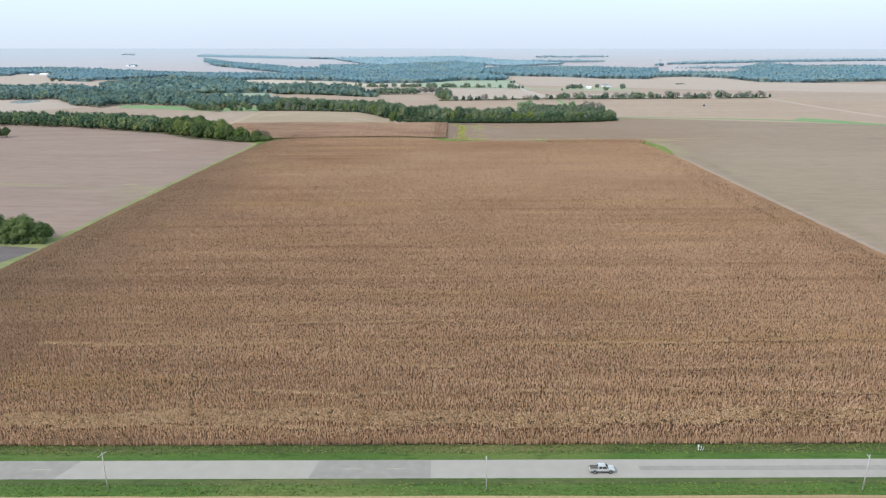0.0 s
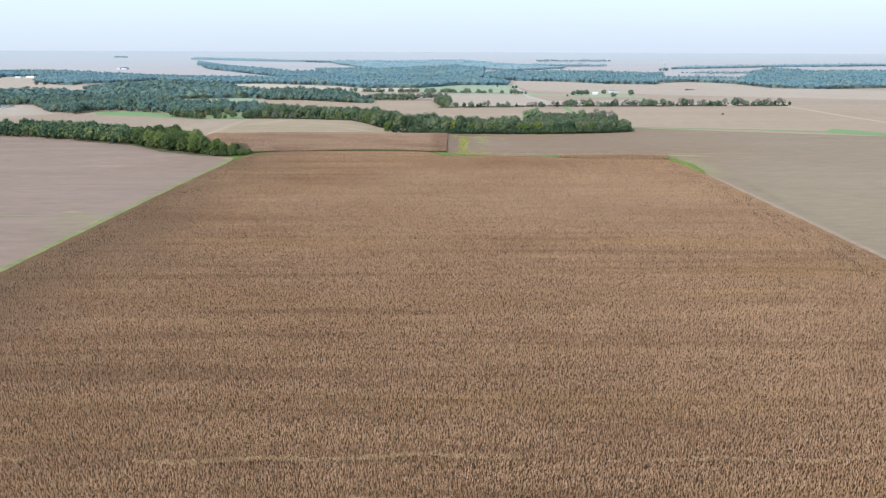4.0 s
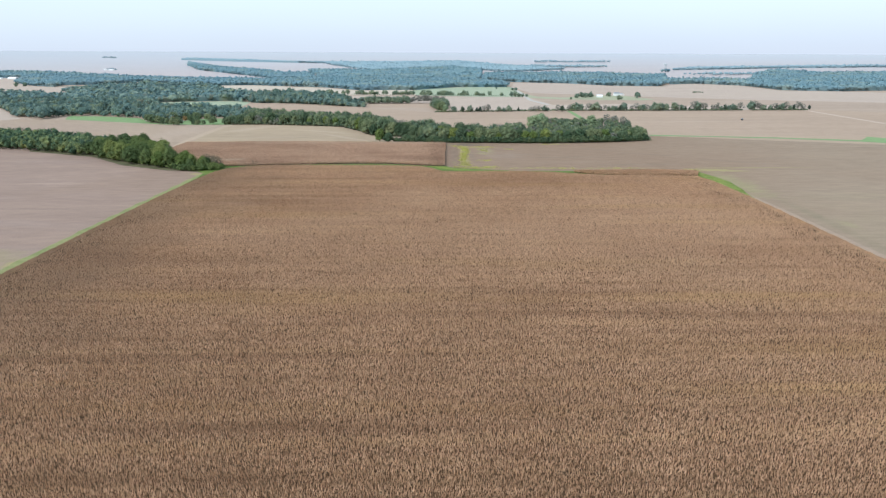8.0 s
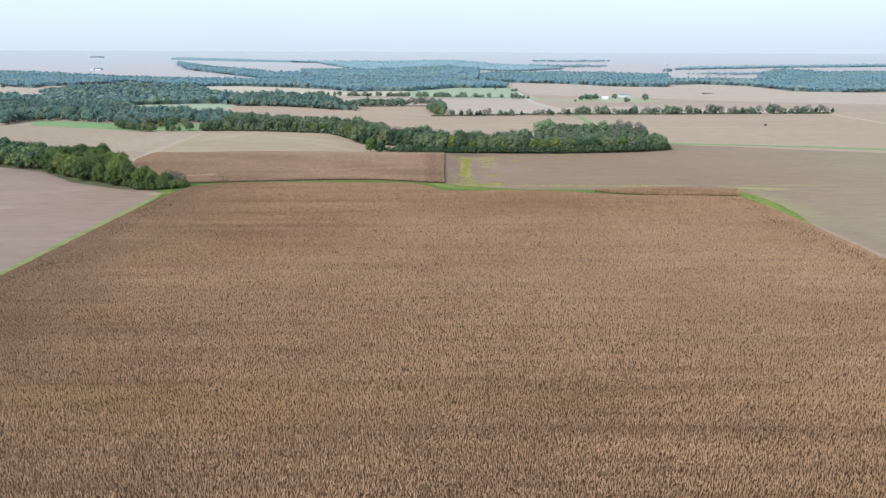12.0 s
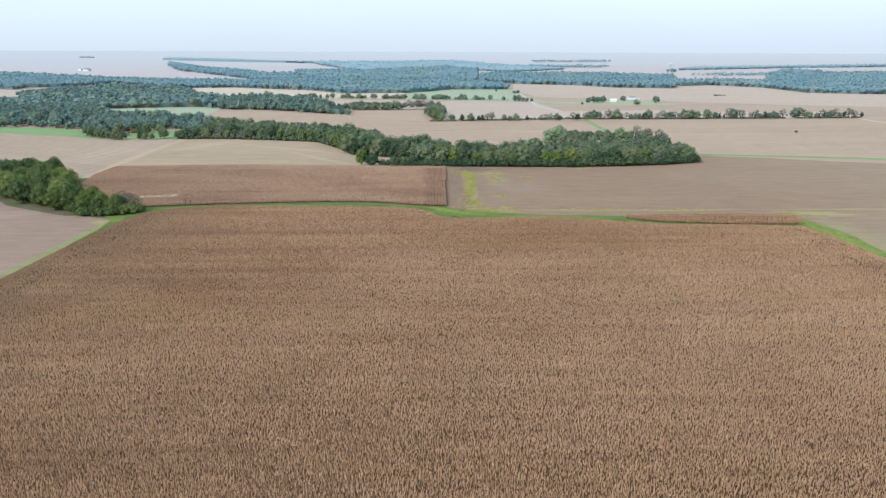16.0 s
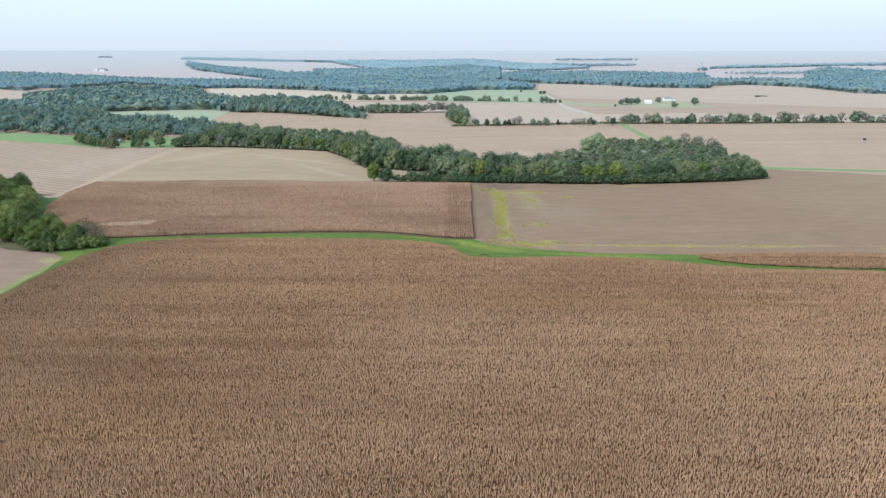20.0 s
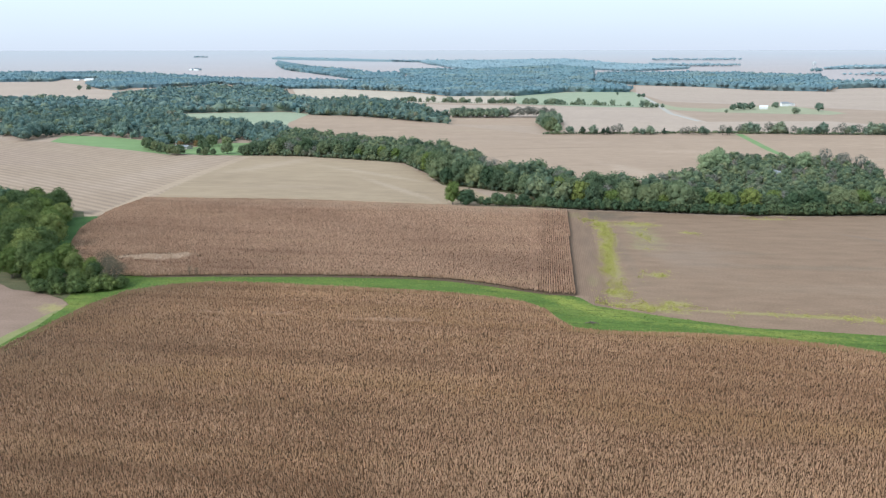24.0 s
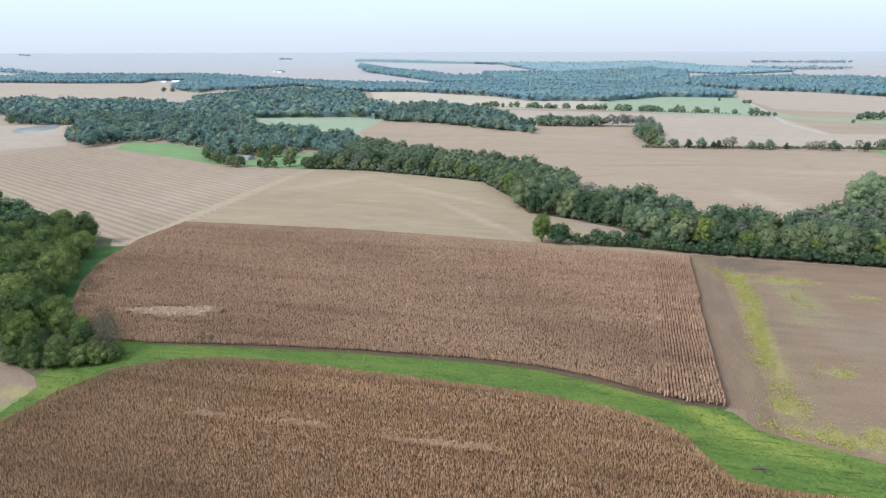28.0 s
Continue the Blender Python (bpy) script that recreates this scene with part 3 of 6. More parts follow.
# field outlines
MAIN = [(-198, 156), (-198, 400), (-196.5, 560), (-194.5, 650), (-192, 715), (-189, 743), (-183.5, 760), (-170, 770), (-154, 775.5), (-133, 777), (-110, 776), (-85, 775), (-54, 773),
        (-34, 769.5), (-22, 765), (-15, 759), (-10, 749), (-5, 741), (6, 739), (40, 740.5), (63, 738.5), (82, 734), (99, 727.5), (118, 721), (140, 719), (170, 717), (192, 713), (196, 690), (199, 620), (199, 400), (200, 156)]
CORN2 = [(-281, 944), (-281, 903), (-271, 860), (-258, 833), (-238, 803), (-206, 783), (-191, 783.5), (-152, 790), (-113, 794), (-75, 796), (-56, 795), (-39, 791), (-26, 786), (-22, 784), (-3, 779),
         (-2, 932), (-32, 933), (-77, 939), (-130, 944), (-186, 947)]
STRIP = [(102.5, 744), (110, 737), (121, 732.5), (141, 728.5), (165, 725.5), (196, 724.5), (200, 735), (199, 742), (176, 746), (149, 746.5), (122, 745)]
WATERWAY = [(-198, 690), (-197.5, 725), (-200.6, 747), (-208, 753), (-215, 757), (-230, 780), (-220, 790), (-206, 786), (-191, 784.5), (-152, 791), (-113, 795), (-75, 797), (-56, 796), (-39, 792), (-26, 787), (-10, 782.5), (0, 777), (4, 769),
            (12, 766), (31, 759.5), (42, 756), (58, 751.5), (75, 751.5), (102, 749.5), (105, 744), (112, 737.5), (122, 733), (141, 729), (165, 726), (197, 725), (203.5, 743), (206.5, 730), (209.7, 712), (210.7, 695), (208.3, 665), (203, 640), (198, 640), (190, 700), (0, 700), (-150, 740), (-180, 700)]

patch("field", [(-700, 150), (-198, 150), (-197, 690), (-196, 757), (-230, 766), (-280, 795), (-331, 847), (-417, 889), (-508, 928), (-700, 985)], M_BEAN_L, "pinkish tan ripe soybean field", jag=1.0)
patch("field", [(197, 150), (900, 150), (900, 830), (540, 880), (300, 985), (235, 1000), (224, 955), (187, 943), (190, 745), (190, 640)], M_BEAN_R, "smooth greyish tan soybean field", jag=0.6)
patch("field", [(-9, 781), (-2, 779), (4, 769), (12, 766), (31, 755), (60, 745), (110, 725), (206, 715), (225, 955), (187, 943), (139, 934), (94, 932), (0, 940), (-9, 938)], M_BEAN_R, "greyish brown soybean field with weedy patches", jag=0.6)
patch("field", [(-284, 946), (-186, 948), (-130, 945), (-77, 940), (-40, 933), (0, 941), (-46, 965), (-66, 1003), (-91, 1017), (-111, 1066), (-140, 1117), (-190, 1136), (-244, 1152), (-296, 1152), (-294, 1050)],
      M_STUB, "straw-coloured harvested stubble field", jag=1.0)
patch("field", [(-276, 885), (-279, 946), (-294, 1050), (-296, 1152), (-366, 1150), (-430, 1180), (-566, 1240), (-640, 1250), (-650, 1180), (-700, 1000), (-508, 935), (-417, 895), (-331, 870)],
      M_STUB_ROW, "tan harvested field with straw windrows", jag=1.0)
# undergrowth patch that also paints the shade below the creek trees
patch("undergrowth", [(-300, 1154), (-244, 1153), (-190, 1137), (-138, 1118), (-109, 1066), (-89, 1016), (-60, 1004), (-34, 986), (-24, 952), (0, 944), (50, 940), (94, 936), (139, 937), (187, 945), (226, 957), (234, 992), (240, 1095), (211, 1148), (145, 1172), (116, 1130), (94, 1040), (66, 992), (50, 977), (17, 980), (-5, 1012), (-28, 1032), (-60, 1050), (-78, 1104), (-106, 1144), (-152, 1190), (-222, 1238), (-300, 1288)], M_ROUGH, "rough undergrowth below creek trees, painted dark for shade", "undergrowth", jag=1.5)
patch("field", [(-700, 1190), (-640, 1255), (-671, 1300), (-800, 1470), (-930, 1450), (-1300, 1350), (-1100, 1000)], M_PALE, "pale harvested field beside a pond", jag=1.0)
patch("field", [(-300, 1300), (-220, 1250), (-100, 1150), (0, 1020), (60, 985), (115, 1130), (240, 1100), (240, 1000), (540, 880), (900, 820), (900, 1150), (612, 1380), (400, 1364), (200, 1385), (0, 1362), (-20, 1345),
                (-140, 1452), (-266, 1547), (-386, 1589), (-369, 1471), (-378, 1415)], M_TAN, "tan harvested field behind the creek trees", jag=1.0)
patch("field", [(-140, 1460), (-10, 1440), (-12, 1556), (-150, 1545)], M_TAN, "small tan harvested field by a tree line")
patch("field", [(10, 1380), (200, 1390), (400, 1372), (610, 1380), (650, 1480), (400, 1480), (362, 1525), (200, 1510), (180, 1740), (10, 1780), (-310, 1840), (-160, 1580), (10, 1575)],
      M_PALE, "pale tan harvested field along the hedge")
patch("field", [(205, 1900), (590, 1640), (900, 1500), (1300, 1600), (962, 1920), (836, 1980), (838, 2235), (760, 2375), (655, 2325), (611, 2210), (480, 2258), (365, 2435), (223, 2500), (190, 2200)],
      M_PALE, "broad pale harvested field behind the farm")
patch("field", [(-310, 1860), (-40, 1830), (180, 1765), (180, 1990), (-45, 2150), (-230, 2050), (-330, 2200), (-575, 2380), (-690, 2395), (-500, 1900)], M_PALEY, "pale yellow stubble field before a wood")
patch("field", [(-1358, 1877), (-1118, 1851), (-933, 1871), (-948, 1973), (-988, 2179), (-1050, 2400), (-1156, 2293), (-1262, 2397), (-1400, 2560), (-1560, 2860), (-1690, 2860), (-1640, 2735), (-1885, 2665), (-2400, 2600)], M_PALE, "pale pinkish harvested field")
patch("pasture", [(-566, 1241), (-590, 1300), (-529, 1292), (-465, 1262), (-425, 1200), (-371, 1150), (-430, 1179)], M_MEADOW, "smooth green pasture between field and woods", "pasture")
patch("pasture", [(-400, 1165), (-340, 1153), (-292, 1153), (-325, 1250), (-365, 1240)], M_MEADOW, "green clearing with a shed", "pasture")
patch("pasture", [(-620, 1600), (-540, 1628), (-433, 1645), (-385, 1612), (-369, 1471), (-340, 1372), (-414, 1402), (-472, 1410), (-540, 1505)], M_MEADOW2, "light green pasture among woods", "pasture")
patch("pasture", [(-60, 1822), (80, 1760), (185, 1752), (190, 2000), (184, 2228), (69, 2218), (-48, 2150), (-90, 2000)], M_MEADOW2, "pale green pasture with scattered trees", "pasture")
patch("lawn", [(195, 1700), (240, 1665), (320, 1640), (400, 1625), (430, 1650), (391, 1800), (330, 1780), (255, 1725), (205, 1760), (180, 1900), (168, 1900), (175, 1740)], M_LAWN, "dull green farmyard lawn", "lawn")
patch("track", [(186, 2190), (190, 2190), (186, 1863), (178, 1635), (196, 1515), (188, 1515), (170, 1635), (178, 1863)], M_GRAVEL, "pale gravel farm lane", "track")
patch("track", [(592, 1399), (586, 1154), (594, 900), (602, 900), (594, 1154), (600, 1399)], M_TRACK, "pale dry track along a field", "track")
patch("grass_strip", [(235, 1000), (303, 988), (376, 968), (448, 938), (540, 870), (548, 878), (500, 960), (480, 985), (455, 952), (376, 980), (303, 997), (240, 1012)], M_MEADOW, "narrow green grass waterway between fields", "grass")
patch("track", [(209, 1364), (201, 1364), (196, 1226), (199, 1165), (206, 1165), (204, 1226)], M_MEADOW, "grassy track across a harvested field", "track")
patch("pond", rounded([(-848, 1396), (-858, 1442), (-851, 1477), (-829, 1463), (-795, 1405), (-807, 1360)]), M_WATER, "pale still farm pond", "pond")
patch("grass_margin", [(-210, 300), (-208, 325), (-206.5, 347), (-205.5, 500), (-203.8, 620), (-201, 740), (-193, 730), (-196, 620), (-198, 500), (-199, 160), (-208, 160)], M_EDGE, "uneven green and yellow grass margin beside corn", "grass", jag=1.6)
patch("grass_margin", [(199.5, 160), (201.4, 160), (201.4, 600), (205, 650), (203, 700), (198, 700), (200, 600)], M_EDGE, "thin dry grass margin beside the corn", "grass", jag=0.8)
patch("field_corner", [(-212, 300), (-260, 300), (-260, 344), (-205, 346), (-203, 335)], M_ASH, "grey bare corner below a tree clump", "soil", jag=1.0)
patch("grass_waterway", WATERWAY, M_WATERWAY, "bright green grass waterway winding between fields", "grass", jag=0.8)
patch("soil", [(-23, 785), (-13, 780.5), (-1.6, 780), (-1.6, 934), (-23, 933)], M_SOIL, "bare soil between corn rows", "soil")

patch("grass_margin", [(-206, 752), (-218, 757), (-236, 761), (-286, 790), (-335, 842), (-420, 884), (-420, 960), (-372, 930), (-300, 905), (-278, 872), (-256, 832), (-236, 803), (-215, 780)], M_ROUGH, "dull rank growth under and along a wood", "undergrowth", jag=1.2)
patch("grass_margin", [(-200, 776), (-235, 786), (-270, 812), (-290, 845), (-306, 880), (-292, 892), (-283, 894), (-277, 880), (-266, 852), (-253, 830), (-233, 801), (-206, 782)], M_VERGE, "green grass in painted shade between a wood and corn", "grass", jag=0.6)
patch("track", [(-289, 890), (-285.5, 896), (-284, 925), (-285, 950), (-288, 1001), (-290, 1080), (-290, 1152), (-300, 1152), (-299, 1070), (-297, 1018), (-294.5, 968), (-290, 928)], M_WHEEL, "pale wheel-worn track between harvested fields", "track", jag=0.8, lift=0.075)
patch("track", [(203.4, 157), (206.6, 157), (207.6, 480), (207.2, 590), (205.6, 645), (202.6, 645), (203.6, 560)], M_BARE, "thin bare strip of dry soil beside corn", "track", jag=0.4, lift=0.07)
patch("field", [(-2, 780), (3.2, 780), (2, 771.5), (4.5, 768), (10.6, 766.5), (11, 938), (-2, 936)], M_BEAN_ROW, "narrow brown strip of drilled soybean rows", jag=0.2, lift=0.062)
# dark strip along the front edge of the second corn field
patch("soil", [(-190, 782.6), (-152, 787.8), (-113, 791.6), (-75, 793.2), (-56, 792), (-39, 787.8), (-26, 783), (-13, 778.9), (-2.2, 779), (-2.2, 781), (-13, 783.5), (-26, 787), (-39, 792), (-56, 796), (-75, 797), (-113, 795), (-152, 791), (-190, 785)], M_SOIL, "thin dark strip along the foot of the corn", "soil", jag=0.4)
patch("pasture", [(845, 2145), (866, 2110), (990, 2060), (1120, 2030), (1120, 2075), (990, 2110), (890, 2150)], M_LAWN, "dull green farmyard grass before a wood", "pasture")

patch("grass_margin", [(-262, 343), (-240, 344), (-215, 343), (-203, 338), (-201, 352), (-206, 362), (-225, 364), (-250, 362), (-262, 358)], M_EDGE, "rank grass round a small tree clump", "grass", jag=1.2)

# road with verges
patch("field", [(-1200, -600), (1200, -600), (1200, 135.4), (-1200, 135.8)], M_STRAW, "straw-coloured stubble field south of the road", jag=0.3, lift=0.07)
patch("verge", [(-1200, 149.2), (1200, 148.8), (1200, 156.4), (-1200, 156.6)], M_ROADSIDE, "lush green roadside verge below the corn", "grass", jag=0.3, lift=0.09)
patch("verge", [(-1200, 135.6), (1200, 135.2), (1200, 142.2), (-1200, 141.8)], M_ROADSIDE, "green roadside verge with poles", "grass", jag=0.3, lift=0.09)
patch("verge_strip", [(-1200, 152.9), (1200, 152.6), (1200, 156.5), (-1200, 156.6)], M_DRYVERGE, "rank darker grass strip beside the corn", "grass", jag=0.7, lift=0.12)
patch("verge_strip", [(-1200, 139.6), (1200, 139.6), (1200, 141.7), (-1200, 141.3)], M_DRYVERGE, "duller grass strip beside the road", "grass", jag=0.5, lift=0.12)
patch("road", [(-1200, 141.8), (1200, 142.1), (1200, 149.5), (-1200, 149.5)], M_CONCRETE, "pale grey two-lane country road", "road", lift=0.15)
patch("road_patch", [(-400, 141.9), (-91, 141.9), (-88, 149.4), (-400, 149.4)], M_ASPHALT, "darker worn asphalt section of road", "road", lift=0.17)
patch("road_patch", [(-32.5, 141.9), (-4.5, 141.9), (-4.5, 149.4), (-31, 149.4)], M_ASPHALT, "darker worn asphalt section of road", "road", lift=0.17)
patch("road_patch", [(44, 144.9), (400, 145.1), (400, 147.2), (44, 146.7)], M_ASPHALT, "darker worn wheel track on road", "road", lift=0.17)
for x0 in (-98, -25, -15):
    patch("road_line", [(x0, 145.7), (x0 + 4.5, 145.7), (x0 + 4.5, 145.86), (x0, 145.86)], M_LINE, "faded yellow centre line dash", "road marking", lift=0.19)

# ---- corn ----


def drift(x, y, cell, seed):
    """Smooth random values in -1 to 1 over the plain."""
    g = np.random.default_rng(seed).uniform(-1, 1, (97, 97))
    u, v = x / cell + 500.3, y / cell + 500.7
    i, j = np.floor(u).astype(int), np.floor(v).astype(int)
    a, b = u - i, v - j
    a, b = a * a * (3 - 2 * a), b * b * (3 - 2 * b)
    i, j, k, l = i % 97, j % 97, (i + 1) % 97, (j + 1) % 97
    return (g[i, j] * (1 - a) + g[k, j] * a) * (1 - b) + (g[i, l] * (1 - a) + g[k, l] * a) * b


def corn_plants(name, xs, ys, mat, rng, top=2.5, reach=0.235, width=0.088, low=1.1, lean=(0.0, 0.0), blades=3, spread=0.17):
    """Dry maize: every plant is a few leaf blades that hang outwards from the top of one stalk."""
    n = len(xs)
    turn = rng.uniform(0, 2 * np.pi, n)
    sway = 0.22 * (drift(xs, ys, 14.0, 1) + 0.6 * drift(xs, ys, 4.0, 2))
    nod = 0.16 * (drift(xs, ys, 11.0, 3) + 0.6 * drift(xs, ys, 3.0, 4))
    tall = rng.normal(0, spread, n) + 0.16 * drift(xs, ys, 2.6, 5) + 0.12 * drift(xs * 0.12, ys, 3.1, 6)
    tx, ty = xs + lean[0] + sway, ys + lean[1] + nod
    vs = [np.stack([tx, ty, top + tall], 1)]
    for b in range(blades):
        a = turn + b * 2 * np.pi / blades + rng.normal(0, 0.45, n)
        ln = reach * rng.uniform(0.45, 1.4, n)
        w = width * rng.uniform(0.6, 1.5, n)
        zb = low + rng.uniform(0.0, 0.5, n) * (top - low) + 0.6 * tall
        cx, cy = xs + np.cos(a) * ln + 0.5 * (tx - xs), ys + np.sin(a) * ln + 0.5 * (ty - ys)
        px, py = -np.sin(a) * w, np.cos(a) * w
        vs.append(np.stack([cx + px, cy + py, zb], 1))
        vs.append(np.stack([cx - px, cy - py, zb + 0.12], 1))
    v = np.stack(vs, 1).reshape(-1, 3)
    first = np.arange(n) * (1 + 2 * blades)
    f = np.stack([np.stack([first, first + 1 + 2 * b, first + 2 + 2 * b], 1) for b in range(blades)], 1).reshape(-1, 3)
    return np_mesh(name, v, f, mat)


def rows_in(poly, step_x, step_y, rng, jitter=0.17):
    """Plants in drilled rows that run along x, step_y apart."""
    px = [p[0] for p in poly]
    py = [p[1] for p in poly]
    gx, gy = np.meshgrid(np.arange(min(px), max(px), step_x), np.arange(min(py), max(py), step_y), indexing="ij")
    gx, gy = gx.ravel(), gy.ravel()
    gx = gx + rng.uniform(-step_x / 2, step_x / 2, len(gx))
    gy = gy + rng.normal(0, jitter, len(gy))
    k = inside(gx, gy, poly)
    return gx[k], gy[k]


def inset(poly, d):
    """The outline drawn in by d metres."""
    p = np.array(poly, dtype=float)
    nx, pv = np.roll(p, -1, 0), np.roll(p, 1, 0)
    t = (nx - pv) / np.linalg.norm(nx - pv, axis=1)[:, None]
    area = np.sum(p[:, 0] * nx[:, 1] - nx[:, 0] * p[:, 1])
    s = 1 if area > 0 else -1
    return [tuple(q) for q in p + s * d * np.stack([-t[:, 1], t[:, 0]], 1)]


def along(poly, step, rng, depth=0.5):
    xs, ys = [], []
    for i, a in enumerate(poly):
        b = poly[(i + 1) % len(poly)]
        n = max(1, int(math.dist(a, b) / step))
        t = (np.arange(n) + rng.uniform(0, 1, n)) / n
        xs.append(a[0] + (b[0] - a[0]) * t + rng.normal(0, depth, n))
        ys.append(a[1] + (b[1] - a[1]) * t + rng.normal(0, depth, n))
    return np.concatenate(xs), np.concatenate(ys)


# sheet under the corn tops whose dark colour stands in for shaded gaps
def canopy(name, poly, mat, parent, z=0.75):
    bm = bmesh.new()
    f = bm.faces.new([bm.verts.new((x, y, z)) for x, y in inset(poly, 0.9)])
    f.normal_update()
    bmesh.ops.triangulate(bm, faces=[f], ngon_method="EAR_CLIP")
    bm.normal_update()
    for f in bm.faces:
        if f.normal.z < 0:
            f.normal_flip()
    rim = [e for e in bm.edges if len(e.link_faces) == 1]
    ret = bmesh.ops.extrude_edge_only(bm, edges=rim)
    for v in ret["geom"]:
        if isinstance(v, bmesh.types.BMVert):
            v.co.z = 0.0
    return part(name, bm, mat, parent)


# patches of corn laid flat by the wind: x, y, half length, half width, slope
LAID = [(-139, 741.5, 7, 1.1, 0.06), (-113, 742.8, 10, 1.0, 0.04), (-72, 741.5, 15, 1.3, 0.05), (-198, 810.5, 17, 5.4, 0.16)]
# strips of corn laid over by the wind: y, half width, from x, to x
FLAT = [(167, 3.6, -200, 200), (162, 0.7, -200, 200), (181, 0.8, -60, 200), (197, 0.9, -30, 195), (216, 1.1, -190, 160), (234, 0.8, -120, 190)]


def band(x, y0):
    return y0 + 1.1 * np.sin(x * 0.045 + y0) + 0.7 * np.sin(x * 0.17 + 2 * y0)


def laid_here(x, y0, half):
    """Where along its length a wind-laid strip is really down."""
    return (np.sin(x * 0.11 + y0) + np.sin(x * 0.043 + 2 * y0) > -0.7) | (half > 2)


def corn_field(poly, mat, label, step_x, seed, heads=False):
    rng = np.random.default_rng(seed)
    xs, ys = rows_in(poly, step_x, 0.76, rng)
    stand = rng.uniform(0, 1, len(xs)) > 0.07 + 0.12 * np.clip(drift(xs * 0.3, ys, 5.0, seed) + 0.2, 0, 1)
    if heads:
        end = np.clip((np.abs(xs - 0.5) - 172) / 8, 0, 1) * np.clip(0.55 + drift(xs, ys * 0.4, 5.0, 8), 0, 1)
        stand &= rng.uniform(0, 1, len(xs)) > 0.4 * end
    for y0, half, x0, x1 in FLAT:
        stand &= ~((np.abs(ys - band(xs, y0)) < half) & (xs > x0) & (xs < x1) & laid_here(xs, y0, half) & (rng.uniform(0, 1, len(xs)) < 0.75))
    for cx, cy, lx, ly, turn in LAID:
        u, v = xs - cx, ys - cy - turn * (xs - cx)
        ragged = (rng.uniform(0, 1, len(xs)) < 0.3) & (ly < 3)
        stand &= ((u / lx) ** 2 + (v / ly) ** 2 > 1 + 0.5 * np.sin(u * 0.7)) | ragged
    xs, ys = xs[stand], ys[stand]
    field = tagged(corn_plants("corn_field", xs, ys, mat, rng), label, "corn field", kind="stuff")
    canopy("gap_shade_sheet", poly, M_CORN_GAP, field)
    ex, ey = along(poly, 0.13, rng, 0.2)
    keep = ~((np.abs(ex + 22) < 1.5) & (ey > 786) & (ey < 930))
    ex, ey = ex[keep], ey[keep]
    border = corn_plants("border_plants", ex, ey, mat, rng, top=2.3, reach=0.2, width=0.1, low=0.45, blades=4, spread=0.1)
    border.parent = field
    return field


corn_field(MAIN, M_CORN, "large field of dry brown standing corn", 0.41, 11, True)
C2_WEST = CORN2[:14] + [(-22, 932.7)] + CORN2[16:]
corn_field(C2_WEST, M_CORN2, "field of dry reddish brown standing corn", 0.4, 12)
rng = np.random.default_rng(14)
C2_EAST = [(-22, 783.5), (-13, 780.5), (-2, 780), (-1.5, 934), (-22, 933)]
rx, ry = [], []
for i, x in enumerate(np.arange(-21.3, -1.6, 0.98)):
    y = np.arange(779, 933, 0.3)
    keep = (rng.uniform(0, 1, len(y)) < (0.95 if x > -12 else 0.8)) & inside(np.full(len(y), x), y, C2_EAST)
    rx.append(np.full(keep.sum(), x) + rng.normal(0, 0.07 + 0.2 * max(0.0, 1 - (x + 22) / 7), keep.sum()))
    ry.append(y[keep])
tagged(corn_plants("corn_rows", np.concatenate(rx), np.concatenate(ry), M_CORN2, rng, reach=0.34, width=0.17, low=0.6, blades=4), "thin dry corn in separate visible rows", "corn field", kind="stuff")
corn_field(STRIP, M_CORN, "narrow leftover strip of dry corn", 0.6, 13)


def lodged(cx, cy, lx, ly, turn, seed):
    rng = np.random.default_rng(seed)
    n = int(lx * ly * 15)
    a, r = rng.uniform(0, 2 * np.pi, n), np.sqrt(rng.uniform(0, 1, n))
    r = r * (1 + 0.22 * np.sin(3 * a + seed) + 0.16 * np.sin(7 * a))
    u = r * np.cos(a) * lx
    ob = corn_plants("lodged_corn", cx + u, cy + r * np.sin(a) * ly + turn * u, M_LODGED if cy > 780 else M_STRAWY, rng, top=1.95, reach=0.75, width=0.2, low=1.35, lean=(0.6, 0.05), blades=3)
    return tagged(ob, "pale wind-flattened corn lying in the field", "corn", kind="stuff")


for i, spot in enumerate(LAID):
    lodged(*spot, 40 + i)
rng = np.random.default_rng(31)
for y0, half, x0, x1 in FLAT:
    n = int((x1 - x0) * half * 2 * 6.5)
    fx = rng.uniform(max(x0, -197), min(x1, 198), n)
    fx = fx[laid_here(fx, y0, half)]
    n = len(fx)
    ob = corn_plants("lodged_corn", fx, band(fx, y0) + rng.uniform(-half, half, n), M_BLOWN, rng, top=2.1, reach=0.7, width=0.11, low=1.7, lean=(-0.8, 0.1), blades=3, spread=0.1)
    tagged(ob, "wind-flattened strip of corn leaning over", "corn", kind="stuff")

# ---- trees ----


